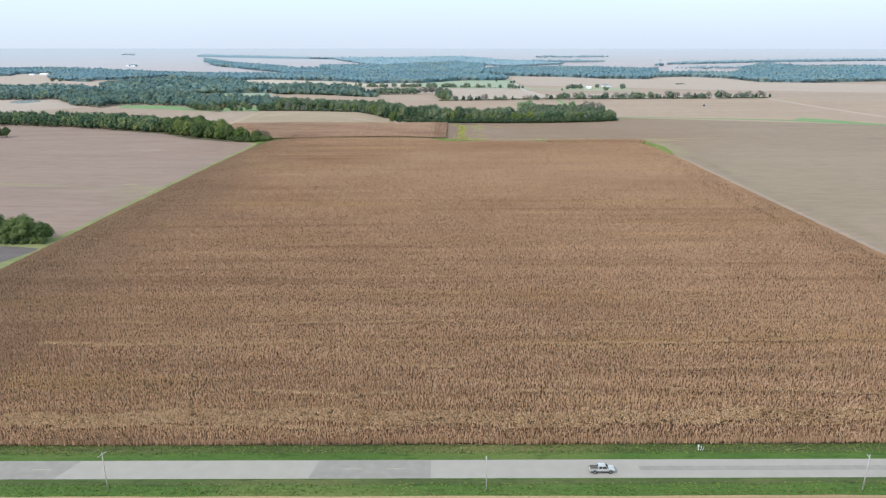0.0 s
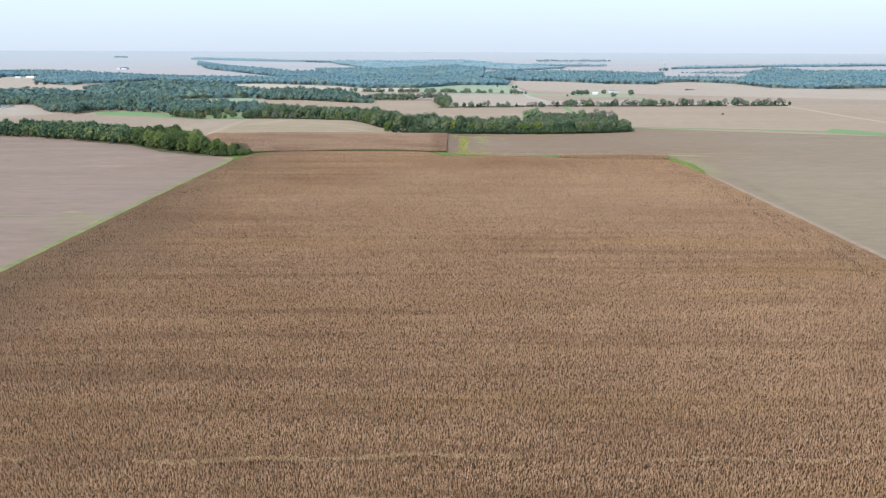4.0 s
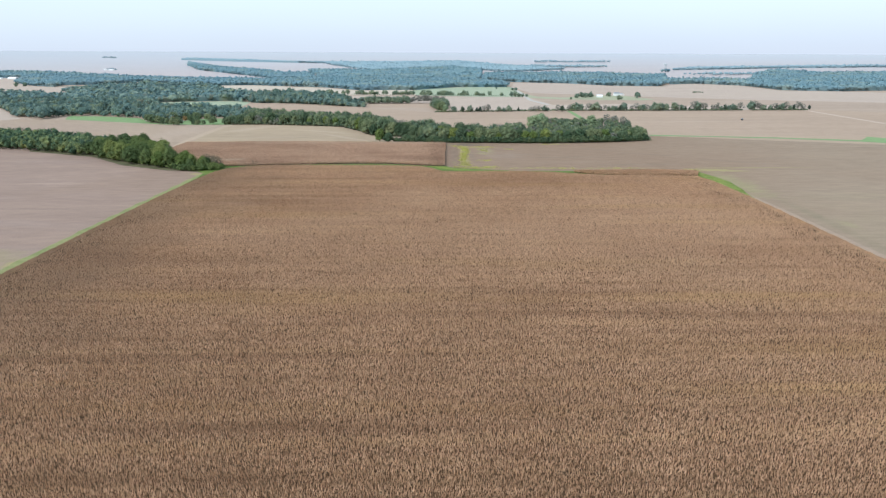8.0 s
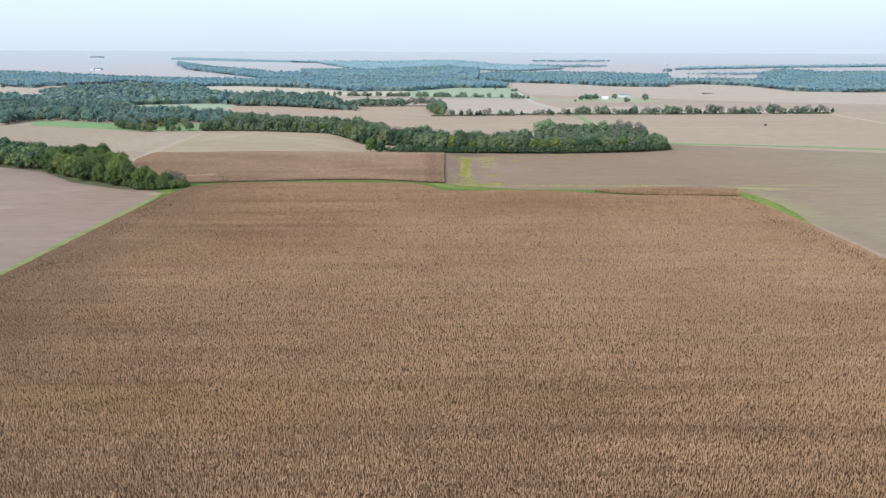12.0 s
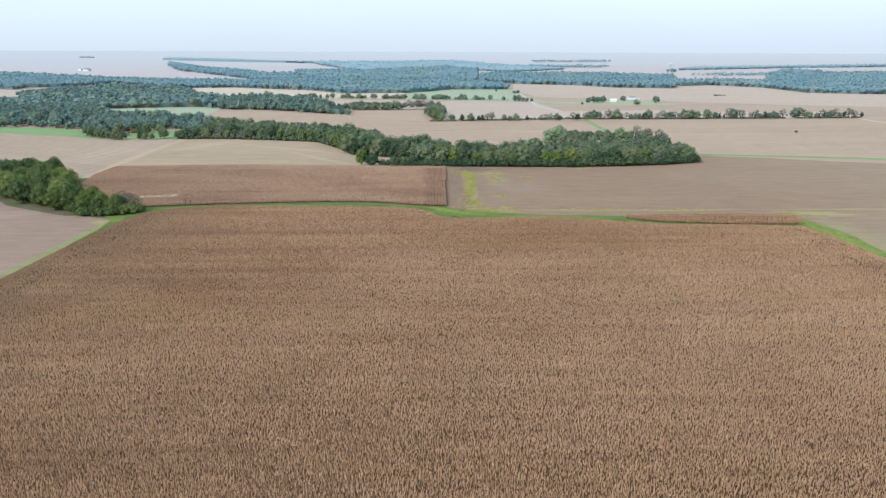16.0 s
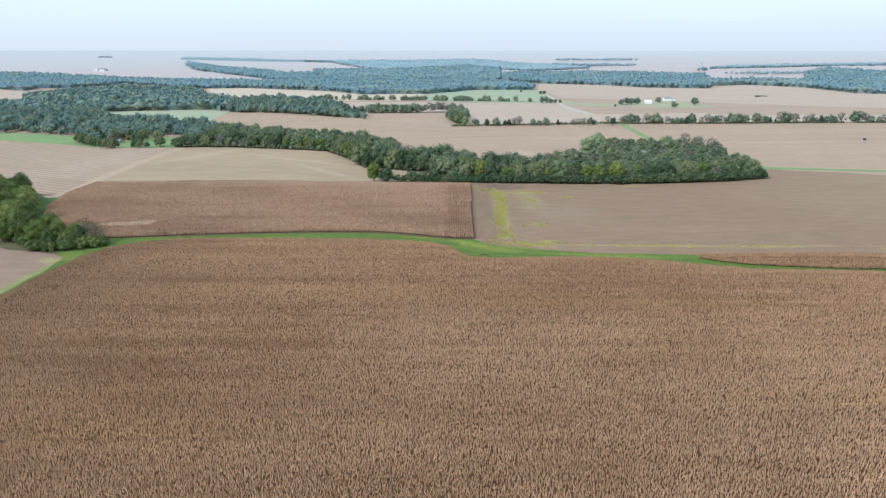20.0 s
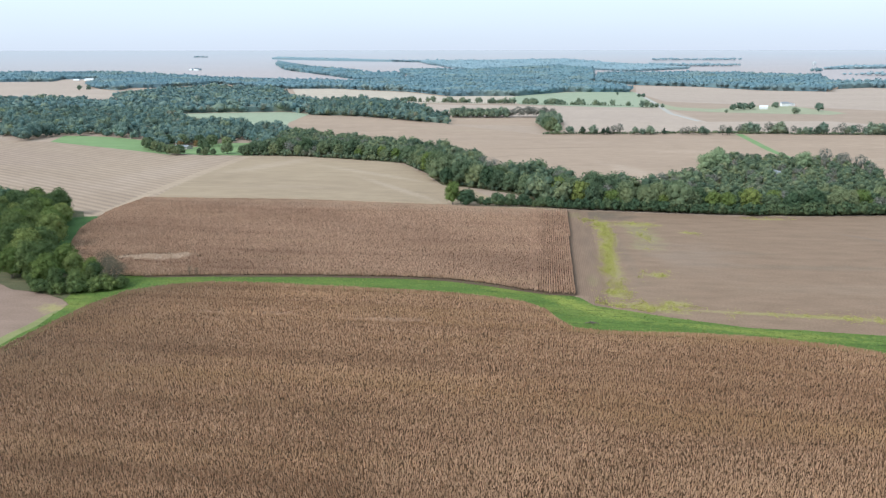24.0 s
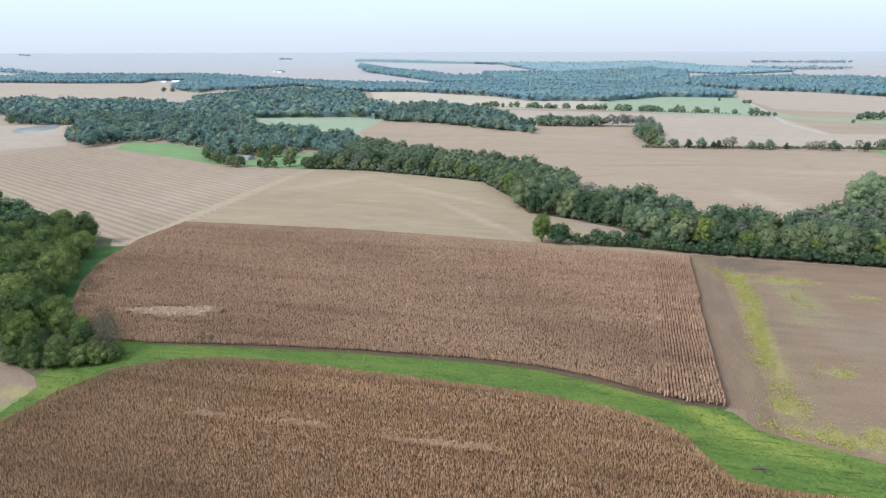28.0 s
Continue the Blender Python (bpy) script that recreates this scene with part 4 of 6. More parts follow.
def under_canopy(poly, h, mat, parent, margin=10.0):
    """A slab in leaf colour below a wood's crowns, added so the gaps between them stay light."""
    c = np.mean(np.array(poly, dtype=float), 0)
    bm = bmesh.new()
    f = bm.faces.new([bm.verts.new((x, y, 0)) for x, y in inset(poly, margin)])
    f.normal_update()
    bmesh.ops.triangulate(bm, faces=[f], ngon_method="EAR_CLIP")
    xs, ys = [p[0] for p in poly], [p[1] for p in poly]
    for lo, hi, nrm in ((min(xs), max(xs), (1, 0, 0)), (min(ys), max(ys), (0, 1, 0))):
        k = lo + 60
        while k < hi:
            bmesh.ops.bisect_plane(bm, geom=bm.verts[:] + bm.edges[:] + bm.faces[:], plane_co=Vector(nrm) * k, plane_no=nrm)
            k += 60
    bmesh.ops.triangulate(bm, faces=bm.faces[:])
    bm.normal_update()
    for f in bm.faces:
        if f.normal.z < 0:
            f.normal_flip()
    for v in bm.verts:
        v.co.z = float(gz(v.co.x, v.co.y)) + h
    rim = [e for e in bm.edges if len(e.link_faces) == 1]
    for v in bmesh.ops.extrude_edge_only(bm, edges=rim)["geom"]:
        if isinstance(v, bmesh.types.BMVert):
            v.co.z -= h
    return part("leaf_mass", bm, mat, parent)


def ico(sub):
    bm = bmesh.new()
    bmesh.ops.create_icosphere(bm, subdivisions=sub, radius=1.0)
    bm.verts.ensure_lookup_table()
    v = np.array([x.co[:] for x in bm.verts])
    f = np.array([[x.index for x in p.verts] for p in bm.faces])
    bm.free()
    return v, f


ICO1, ICO2 = ico(1), ico(2)


def crown_mesh(name, rng, radius, height, base, lobes, leaves, size, mat, core=0.84, taper=0.35, coarse=False):
    """A crown of overlapping leafy lobes: small leaf sprays round dense cores, with an uneven outline."""
    mid, half = base + 0.43 * (height - base), 0.57 * (height - base)
    c = [(0.0, 0.0, mid, radius * 0.7, 1.12 * half / radius)]
    for i in range(lobes):
        up = -0.55 + 1.5 * (i + 0.5) / lobes
        a = i * 2.4 + rng.uniform(-0.5, 0.5)
        out = math.sqrt(max(0.05, 1 - up * up)) * (1 - taper * max(0.0, up) * 0.5) * rng.uniform(0.8, 1.12)
        r = radius * rng.uniform(0.27, 0.46)
        c.append((0.68 * radius * out * math.cos(a), 0.68 * radius * out * math.sin(a), min(mid + 0.72 * half * up, height - r * 0.85), r, 0.95))
    c = np.array(c)
    vs, fs, off = [], [], 0
    for x, y, z, r, flat in c:
        v, f = ICO1 if coarse else ICO2
        k = v * r * core * rng.uniform(0.78, 1.12, (len(v), 1)) * (1, 1, flat) + (x, y, z)
        k[:, 2] = np.maximum(k[:, 2], 0.2)
        vs.append(k)
        fs.append(np.concatenate([f, f[:, 2:3]], 1) + off)
        off += len(v)
    core_v, core_f = np.concatenate(vs), np.concatenate(fs)[:, :3]
    pick = rng.choice(len(c), leaves * 2, p=c[:, 3] ** 2 / np.sum(c[:, 3] ** 2))
    d = rng.normal(0, 1, (leaves * 2, 3))
    d[:, 2] = np.where(d[:, 2] < -0.5, -d[:, 2], d[:, 2])
    d /= np.linalg.norm(d, axis=1)[:, None]
    p = c[pick, :3] + d * c[pick, 3:4] * rng.uniform(0.84, 1.28, (len(d), 1)) * np.stack([np.ones(len(pick)), np.ones(len(pick)), c[pick, 4]], 1)
    deep = np.zeros(len(p), dtype=bool)
    for x, y, z, r, flat in c:
        deep |= np.sum(((p - (x, y, z)) / (1, 1, flat)) ** 2, 1) < (0.8 * r) ** 2
    keep = (~deep) & (p[:, 2] > 0.25)
    p, d = p[keep][:leaves], d[keep][:leaves]
    nrm = d + rng.normal(0, 0.7, d.shape)
    nrm /= np.linalg.norm(nrm, axis=1)[:, None]
    t = np.cross(nrm, rng.normal(0, 1, d.shape))
    t /= np.linalg.norm(t, axis=1)[:, None]
    b = np.cross(nrm, t)
    s = size * rng.uniform(0.55, 1.35, (len(p), 1))
    droop = nrm * s * 0.35
    q = np.stack([p - t * s * 0.6, p + b * s * 0.4 - droop * 0, p + t * s * 0.6 - droop, p - b * s * 0.4], 1).reshape(-1, 3)
    me_v = np.concatenate([core_v, q])
    tri = core_f
    quad = np.arange(len(q)).reshape(-1, 4) + len(core_v)
    me = bpy.data.meshes.new(name)
    me.vertices.add(len(me_v))
    me.vertices.foreach_set("co", me_v.astype(np.float32).ravel())
    idx = np.concatenate([tri.ravel(), quad.ravel()]).astype(np.int32)
    me.loops.add(len(idx))
    me.loops.foreach_set("vertex_index", idx)
    me.polygons.add(len(tri) + len(quad))
    me.polygons.foreach_set("loop_start", np.concatenate([np.arange(len(tri)) * 3, len(tri) * 3 + np.arange(len(quad)) * 4]).astype(np.int32))
    me.polygons.foreach_set("use_smooth", np.arange(len(tri) + len(quad)) < len(tri))
    me.update(calc_edges=True)
    me.materials.append(mat)
    return me


def trunk_mesh(rng, radius, height, base):
    bm = bmesh.new()
    w = 0.028 * height
    top = Vector((rng.uniform(-0.4, 0.4), rng.uniform(-0.4, 0.4), height * 0.7))
    mid = Vector((top.x * 0.4, top.y * 0.4, max(base, 1.2)))
    tube(bm, (0, 0, -0.3), mid, w * 1.25, w * 0.85, 8)
    tube(bm, mid, top, w * 0.85, w * 0.2, 7)
    for i in range(5):
        a = i * 1.26 + rng.uniform(-0.3, 0.3)
        s = mid.lerp(top, rng.uniform(0.0, 0.6))
        e = s + Vector((math.cos(a) * radius * 0.6, math.sin(a) * radius * 0.6, height * rng.uniform(0.12, 0.25)))
        tube(bm, s, e, w * 0.45, w * 0.1, 5)
    me = bpy.data.meshes.new("trunk")
    bm.to_mesh(me)
    bm.free()
    me.materials.append(M_BARK)
    return me


class Kind:
    """A few grown forms of one sort of tree, planted many times."""

    def __init__(self, seed, mat, radius, height, base, lobes, leaves, size, forms=4, core=0.84, taper=0.35, coarse=False):
        self.forms, self.mat = [], mat
        self.rng = np.random.default_rng(seed)
        for i in range(forms):
            r, h = radius * self.rng.uniform(0.88, 1.12), height * self.rng.uniform(0.9, 1.1)
            self.forms.append((trunk_mesh(self.rng, r, h, base), crown_mesh("crown", self.rng, r, h, base, lobes, leaves, size, mat, core, taper, coarse)))

    def plant(self, x, y, scale=1.0, label="", group="", name="tree", category="tree", tall=1.0):
        trunk, crown = self.forms[self.rng.integers(len(self.forms))]
        e = new(name)
        e.empty_display_size = 0.5
        e.matrix_basis = Matrix.LocRotScale((x, y, float(gz(x, y))), Euler((0, 0, self.rng.uniform(0, 6.28))), (scale, scale, scale * tall))
        for nm, me in (("trunk", trunk), ("crown", crown)):
            o = new(nm, me)
            o.parent = e
        return tagged(e, label, category, group)


def grove(name, kind, spots, label, category, mat=None):
    """Plants too many or too far to tell apart, joined into one mesh."""
    vs, fs, off = [], [], 0
    cache = [(np.array([v.co[:] for v in c.vertices]), [tuple(p.vertices) for p in c.polygons]) for _, c in kind.forms]
    cache = [(v, np.array([q[:3] for q in f] + [(q[0], q[2], q[3]) for q in f if len(q) == 4])) for v, f in cache]
    for x, y, s in spots:
        v, f = cache[kind.rng.integers(len(cache))]
        a = kind.rng.uniform(0, 6.28)
        c, n = math.cos(a), math.sin(a)
        w = np.stack([v[:, 0] * c - v[:, 1] * n, v[:, 0] * n + v[:, 1] * c, v[:, 2]], 1) * s + (x, y, float(gz(x, y)))
        vs.append(w)
        fs.append(f + off)
        off += len(v)
    return tagged(np_mesh(name, np.concatenate(vs), np.concatenate(fs), mat or kind.mat), label, category, kind="stuff")


def scatter(poly, gap, rng, tries=40):
    """Points in an outline, none closer than gap."""
    xs = [p[0] for p in poly]
    ys = [p[1] for p in poly]
    n = int((max(xs) - min(xs)) * (max(ys) - min(ys)) / gap ** 2 * 7) + tries
    px, py = rng.uniform(min(xs), max(xs), n), rng.uniform(min(ys), max(ys), n)
    k = inside(px, py, poly)
    cells, out = {}, []
    for x, y in zip(px[k], py[k]):
        i, j = int(x // gap), int(y // gap)
        near = [q for a in (-1, 0, 1) for b in (-1, 0, 1) for q in cells.get((i + a, j + b), ())]
        if all((x - a) ** 2 + (y - b) ** 2 > gap * gap for a, b in near):
            cells.setdefault((i, j), []).append((x, y))
            out.append((x, y))
    return out


OAK = Kind(21, M_LEAF, 6.6, 16.5, 0.2, 15, 1900, 0.58, 6, core=0.82, coarse=True)
OAK_Y = Kind(22, M_LEAF_Y, 5.8, 14.0, 0.2, 13, 1600, 0.54, 3, core=0.82, coarse=True)
THICKET = Kind(23, M_LEAF, 3.4, 5.2, 0.0, 7, 520, 0.46, 3, core=0.84, coarse=True)
TWIGGY = Kind(24, M_TWIG, 5.4, 10.5, 1.0, 9, 2600, 0.2, 3, core=0.25, coarse=True)
OAK_FAR = Kind(25, M_WOOD_J, 6.6, 15.5, 0.2, 8, 110, 1.1, 4, core=0.9, coarse=True)
CREEK = Kind(31, M_LEAF_B, 6.6, 14.6, 0.2, 16, 1150, 0.66, 6, core=0.8, coarse=True)
CREEK_Y = Kind(32, M_LEAF_Y, 5.6, 13.4, 0.2, 14, 1000, 0.6, 2, core=0.8, coarse=True)
CREEK_G = Kind(33, M_LEAF_G, 5.4, 12.5, 0.3, 10, 1100, 0.36, 2, core=0.5, coarse=True)
CREEK_J = Kind(35, M_CREEK_J, 6.8, 14.3, 0.2, 9, 190, 0.95, 5, core=0.9, coarse=True)
CREEK_D = Kind(37, M_LEAF_S, 6.6, 13.5, 0.1, 16, 1150, 0.66, 3, core=0.8, coarse=True)
SHRUB = Kind(34, M_LEAF_S, 3.2, 5.4, 0.0, 6, 170, 0.6, 3, core=0.86, coarse=True)
SHRUB_J = Kind(36, M_CREEK_J, 3.0, 5.0, 0.0, 4, 45, 0.85, 3, core=0.92, coarse=True)
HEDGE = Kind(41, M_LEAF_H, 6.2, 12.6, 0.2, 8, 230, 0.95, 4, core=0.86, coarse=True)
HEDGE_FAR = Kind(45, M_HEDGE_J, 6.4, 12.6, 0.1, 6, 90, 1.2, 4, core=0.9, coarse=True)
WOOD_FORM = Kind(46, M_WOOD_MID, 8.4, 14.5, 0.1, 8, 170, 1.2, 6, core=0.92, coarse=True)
HEDGE_G = Kind(42, M_LEAF_G, 5.8, 12.6, 0.5, 7, 300, 0.75, 3, core=0.5, coarse=True)
CEDAR = Kind(43, M_LEAF_D, 3.4, 11.0, 0.2, 7, 140, 0.8, 2, core=0.86, taper=1.2, coarse=True)
WILLOW = Kind(47, M_LEAF_P, 7.2, 16.5, 0.4, 12, 900, 0.75, 2, core=0.86, coarse=True)
RUSTY = Kind(44, M_LEAF_R, 4.0, 7.0, 0.4, 6, 150, 0.7, 2, core=0.9, coarse=True)

rng = np.random.default_rng(5)
# wood beside the two corn fields
WOOD = [(-196, 771), (-215, 758), (-232, 764), (-280, 793), (-331, 845), (-417, 887), (-508, 926), (-690, 980), (-690, 1020), (-520, 985), (-440, 960), (-372, 925), (-310, 898), (-291, 875), (-272, 840), (-252, 810), (-222, 787)]
back = []
for x, y in scatter(WOOD, 8.0, rng):
    r = rng.uniform()
    s = rng.uniform(0.8, 1.22)
    if x < -345:
        back.append((x, y, s))
    elif x > -222:
        (OAK if r < 0.7 else OAK_Y).plant(x, y, rng.uniform(0.6, 0.8), "middling green tree at the tip of a wood", "trees of the field wood")
    elif r < 0.73:
        OAK.plant(x, y, s, "tall dense green broadleaf tree in a wood", "trees of the field wood")
    else:
        OAK_Y.plant(x, y, s, "yellowing green broadleaf tree in a wood", "trees of the field wood")
ob = grove("woodland", OAK_FAR, back, "long stretch of green wood behind a field", "woodland")
for i in range(40):
    t = i / 39
    x = -196 - 130 * t
    y = 765 + max(0, -x - 225) * 0.72 - 6 * math.sin(min(1, (-x - 196) / 40) * 3.14) + rng.uniform(-1.5, 1.5)
    THICKET.plant(x, y, rng.uniform(0.7, 1.15), "low leafy bush at the wood's edge", "bushes of the field wood", "bush", "bush")
for x, y, s in ((-191, 768, 0.9), (-195, 765, 1.0), (-200, 763, 1.1), (-193, 771, 0.9), (-205, 760, 1.15), (-212, 758, 1.0), (-198, 767, 1.2)):
    THICKET.plant(x, y, s, "low leafy bush at the tip of a wood", "bushes of the field wood", "bush", "bush")
for x, y in ((-203, 779), (-198, 775), (-207, 785), (-212, 790), (-196, 771)):
    TWIGGY.plant(x, y, rng.uniform(0.85, 1.1), "bare greyish twiggy tree losing its leaves", "bare trees at the wood's tip")

for x, y, s in ((-170, 787.2, 0.2), (-167, 787.6, 0.18)):
    TWIGGY.plant(x, y, s, "small bare sapling at the edge of corn", "saplings by the corn", tall=2.2)

# lone clump in the soybean field
for x, y, s in ((-210, 352, 0.7), (-217, 351, 0.88), (-224, 352, 0.84), (-232, 353, 0.88), (-221, 358, 0.88), (-209, 356, 0.6), (-241, 354, 0.8)):
    OAK.plant(x, y, s, "round green tree in a small field clump", "trees of the lone clump")
for x in (-206, -211, -216, -221, -226, -231, -236):
    THICKET.plant(x, 348.0 + rng.uniform(-1, 1), 0.75, "low green bush under a tree clump", "bushes of the lone clump", "bush", "bush")
for x, y in ((-505, 815), (-512, 812), (-518, 818)):
    OAK.plant(x, y, 0.75, "dark green tree standing in a field", "field trees")

# belt of trees along the creek
BELT = [(-300, 1158), (-244, 1156), (-190, 1140), (-138, 1121), (-108, 1068), (-88, 1019), (-60, 1008), (-34, 990), (-16, 960), (0, 951), (50, 944), (94, 940), (139, 941), (187, 949), (220, 962),
        (228, 992), (234, 1090), (209, 1140), (145, 1166), (120, 1126), (98, 1040), (67, 996), (50, 980), (17, 984), (-4, 1016), (-26, 1036), (-56, 1054), (-74, 1106), (-103, 1146), (-150, 1194), (-220, 1242), (-300, 1292)]
FRONT = [(-310, 1140), (-244, 1150), (-190, 1132), (-138, 1112), (-112, 1060), (-92, 1010), (-62, 998), (-30, 980), (0, 955), (50, 935), (94, 930), (139, 932), (187, 940), (235, 950), (245, 985),
         (205, 975), (180, 966), (139, 957), (94, 956), (50, 961), (0, 981), (-30, 1006), (-60, 1022), (-82, 1034), (-95, 1075), (-125, 1132), (-185, 1156), (-244, 1172), (-310, 1174)]
inner = []
spots = [q for q in scatter(BELT, 7.6, rng) if math.dist(q, (159, 1062)) > 8]
ahead = inside(np.array([q[0] for q in spots]), np.array([q[1] for q in spots]), FRONT)
for (x, y), near in zip(spots, ahead):
    r = rng.uniform()
    s = rng.uniform(0.72, 1.22) * (1.2 if -110 < x < 85 else 1.0)
    if not near:
        inner.append((x, y, s * (0.68 if x > 90 else 1.0)))
    elif r < 0.2:
        CREEK_D.plant(x, y, s, "deep green broadleaf tree along a creek", "creek trees")
    elif r < 0.76:
        CREEK.plant(x, y, s, "grey-green broadleaf tree along a creek", "creek trees")
    elif r < 0.88:
        CREEK_Y.plant(x, y, s, "yellow-green tree along a creek", "creek trees")
    else:
        CREEK_G.plant(x, y, s, "half-bare greyish tree along a creek", "creek trees")
inner_g = [q for i, q in enumerate(inner) if i % 9 == 4]
grove("bare_trees", CREEK_G, inner_g, "half-bare greyish trees within a creek wood", "woodland")
inner = [q for i, q in enumerate(inner) if i % 9 != 4]
ob = grove("creek_wood", CREEK_J, inner, "thick belt of grey-green trees along a creek", "woodland")
line = [(-55, 947), (-46, 947), (-18, 945), (0, 942), (50, 938), (94, 934), (139, 936), (187, 944), (224, 956)]
for (xa, ya), (xb, yb) in zip(line, line[1:]):
    n = int(math.dist((xa, ya), (xb, yb)) / 2.7)
    for i in range(n):
        SHRUB.plant(xa + (xb - xa) * i / n + rng.uniform(-0.8, 0.8), ya + (yb - ya) * i / n + rng.uniform(0, 2.5), rng.uniform(0.7, 1.2) * (1.25 if xa > -20 else 1.2), "low green shrub in a field hedge", "hedge shrubs", "shrub", "shrub")
margin = [(-300, 1155), (-244, 1153), (-190, 1137), (-138, 1118), (-106, 1064), (-85, 1016), (-60, 1004), (-30, 988), (0, 962)]
low = []
for (xa, ya), (xb, yb) in zip(margin, margin[1:]):
    n = int(math.dist((xa, ya), (xb, yb)) / 3)
    low += [(xa + (xb - xa) * i / n + rng.uniform(-2, 2), ya + (yb - ya) * i / n + rng.uniform(-0.5, 4.5), rng.uniform(0.45, 1.45)) for i in range(n)]
grove("thicket", SHRUB_J, low, "low green growth along the creek trees", "thicket")
CREEK_Y.plant(-73, 949, 1.0, "slender olive-green tree at a field corner", tall=1.15)
CREEK_D.plant(-63, 946.5, 1.08, "round deep green tree at a field corner", tall=0.82)
CREEK.plant(-45, 949, 0.62, "small round green tree in a field hedge", "creek trees")
CREEK.plant(-36, 949, 0.6, "small round green tree in a field hedge", "creek trees")
CREEK.plant(-28, 949, 0.62, "small round green tree in a field hedge", "creek trees")
CREEK_Y.plant(26, 945, 0.95, "bright green tree in front of the creek trees")
CREEK_Y.plant(56, 943, 0.8, "bright green tree in front of the creek trees")
for x, y in ((108, 1074), (116, 1090), (124, 1104), (121, 1080), (188, 1100)):
    WILLOW.plant(x, y, rng.uniform(1.0, 1.15), "tall pale green willow above the creek wood", "tall creek trees")
for x, y in ((214, 1130), (222, 1115), (228, 1095), (226, 1070), (218, 1100)):
    CREEK_G.plant(x, y, rng.uniform(1.0, 1.3), "tall grey-brown half-bare tree of the creek wood", "tall creek trees")

# hedge with scattered trees
green = [(14, 1356, 0.85), (40, 1351, 0.85), (88, 1353, 0.7), (96, 1353, 0.65), (105, 1352, 0.8), (162, 1354, 0.85), (168, 1356, 0.6)]
bare = [(64, 1353, 0.85), (71, 1354, 0.9), (141, 1356, 0.65), (148, 1358, 0.7), (154, 1358, 0.75), (185, 1354, 0.85)]
dark = [(28, 1350, 1.0), (52, 1350, 0.8), (57, 1351, 0.95), (120, 1352, 0.8), (192, 1352, 1.05)]
for x in np.arange(200, 604, 6.4):
    if 494 < x < 506:
        continue
    y = 1366 + (4 if x < 260 else 0) + rng.uniform(-2, 2)
    r = rng.uniform()
    late = x > 300
    if r < 0.1:
        continue
    (bare if r < (0.58 if late else 0.3) else dark if r < (0.66 if late else 0.42) else green).append((x, y, rng.uniform(0.6, 1.15)))
for x, y, s in bare:
    HEDGE_G.plant(x, y, s * 1.1, "bare greyish tree in a field hedge", "hedge trees")
for x, y, s in dark:
    CEDAR.plant(x, y, s * 1.05, "dark narrow cedar in a field hedge", "hedge trees")
for x, y, s in green:
    HEDGE.plant(x, y, s * 1.02, "green tree in a field hedge", "hedge trees")
low = []
for x in np.arange(-16, 600, 2.9):
    if not 492 < x < 508:
        low.append((x, 1348 + 16 * min(1, max(0, x / 150)) + (4 if 150 < x < 260 else 0) + rng.uniform(-1, 1), rng.uniform(0.5, 0.85)))
grove("hedge", SHRUB_J, low, "dark low hedge along a field", "hedge")
for x, y, s in ((-8, 1362, 1.15), (-10, 1376, 1.2), (-6, 1392, 1.2), (-12, 1408, 1.15), (-9, 1424, 1.1)):
    CREEK.plant(x, y, s, "tall grey-green tree at the end of a hedge", "trees at the hedge's end")
WILLOW.plant(0, 1352, 0.78, "pale silvery willow at the end of a hedge", "trees at the hedge's end")
grove("thicket", HEDGE_FAR, [(x, y, rng.uniform(0.75, 1.1)) for x, y in scatter([(-18, 1420), (4, 1420), (4, 1480), (-2, 1555), (-20, 1555), (-22, 1440)], 8.0, rng)],
      "broad green tree group at the end of a hedge", "thicket")
row = [(x, y, rng.uniform(0.95, 1.35)) for x, y in scatter([(-150, 1556), (0, 1560), (4, 1576), (-150, 1576)], 6.6, rng)]
grove("tree_row", HEDGE_FAR, [q for q in row if q[0] < -66], "row of green trees between fields", "tree row")
grove("tree_row", HEDGE_G, [q for q in row if q[0] >= -66], "row of bare greyish trees between fields", "tree row")
spots = []
for xa, xb in ((-290, -262), (-252, -247), (-236, -233), (-226, -224), (-203, -178), (-172, -154), (-140, -134), (-117, -92), (-88, -70), (-53, -30), (-14, 20), (33, 50), (72, 90), (101, 104), (127, 128)):
    for x in np.arange(xa, xb + 0.1, 5.5):
        spots.append((x, 1886 - 0.24 * (x + 290) + rng.uniform(-3, 3), rng.uniform(0.6, 1.1)))
grove("tree_row", HEDGE_FAR, spots, "scattered green trees along a far fence line", "tree row")
grove("hedge", SHRUB_J, [(x, 1886 - 0.24 * (x + 290), rng.uniform(0.35, 0.6)) for x in np.arange(-290, 140, 5.0)], "low growth along a far fence line", "hedge", M_HEDGE_J)
for x, y, s in ((147, 1756, 0.95), (155, 1757, 1.0), (162, 1752, 0.65), (170, 1751, 0.7), (178, 1748, 0.55), (174, 2022, 0.7), (182, 2018, 0.75), (138, 2095, 0.5), (128, 1785, 0.55)):
    HEDGE.plant(x, y, s, "dark green tree by a farm lane", "lane trees")
for x, y, s in ((258, 1650, 0.6), (280, 1700, 1.2), (290, 1706, 1.3), (300, 1712, 1.3), (310, 1715, 1.2), (318, 1735, 0.8), (356, 1745, 1.2), (352, 1640, 1.0), (360, 1650, 0.8), (404, 1690, 1.5)):
    HEDGE.plant(x, y, s * 0.8, "sturdy green tree by the farmstead", "farmstead trees")
CEDAR.plant(222, 1388, 1.0, "dark narrow cedar in a field hedge", "hedge trees")
CEDAR.plant(190, 1352, 1.0, "dark narrow cedar in a field hedge", "hedge trees")
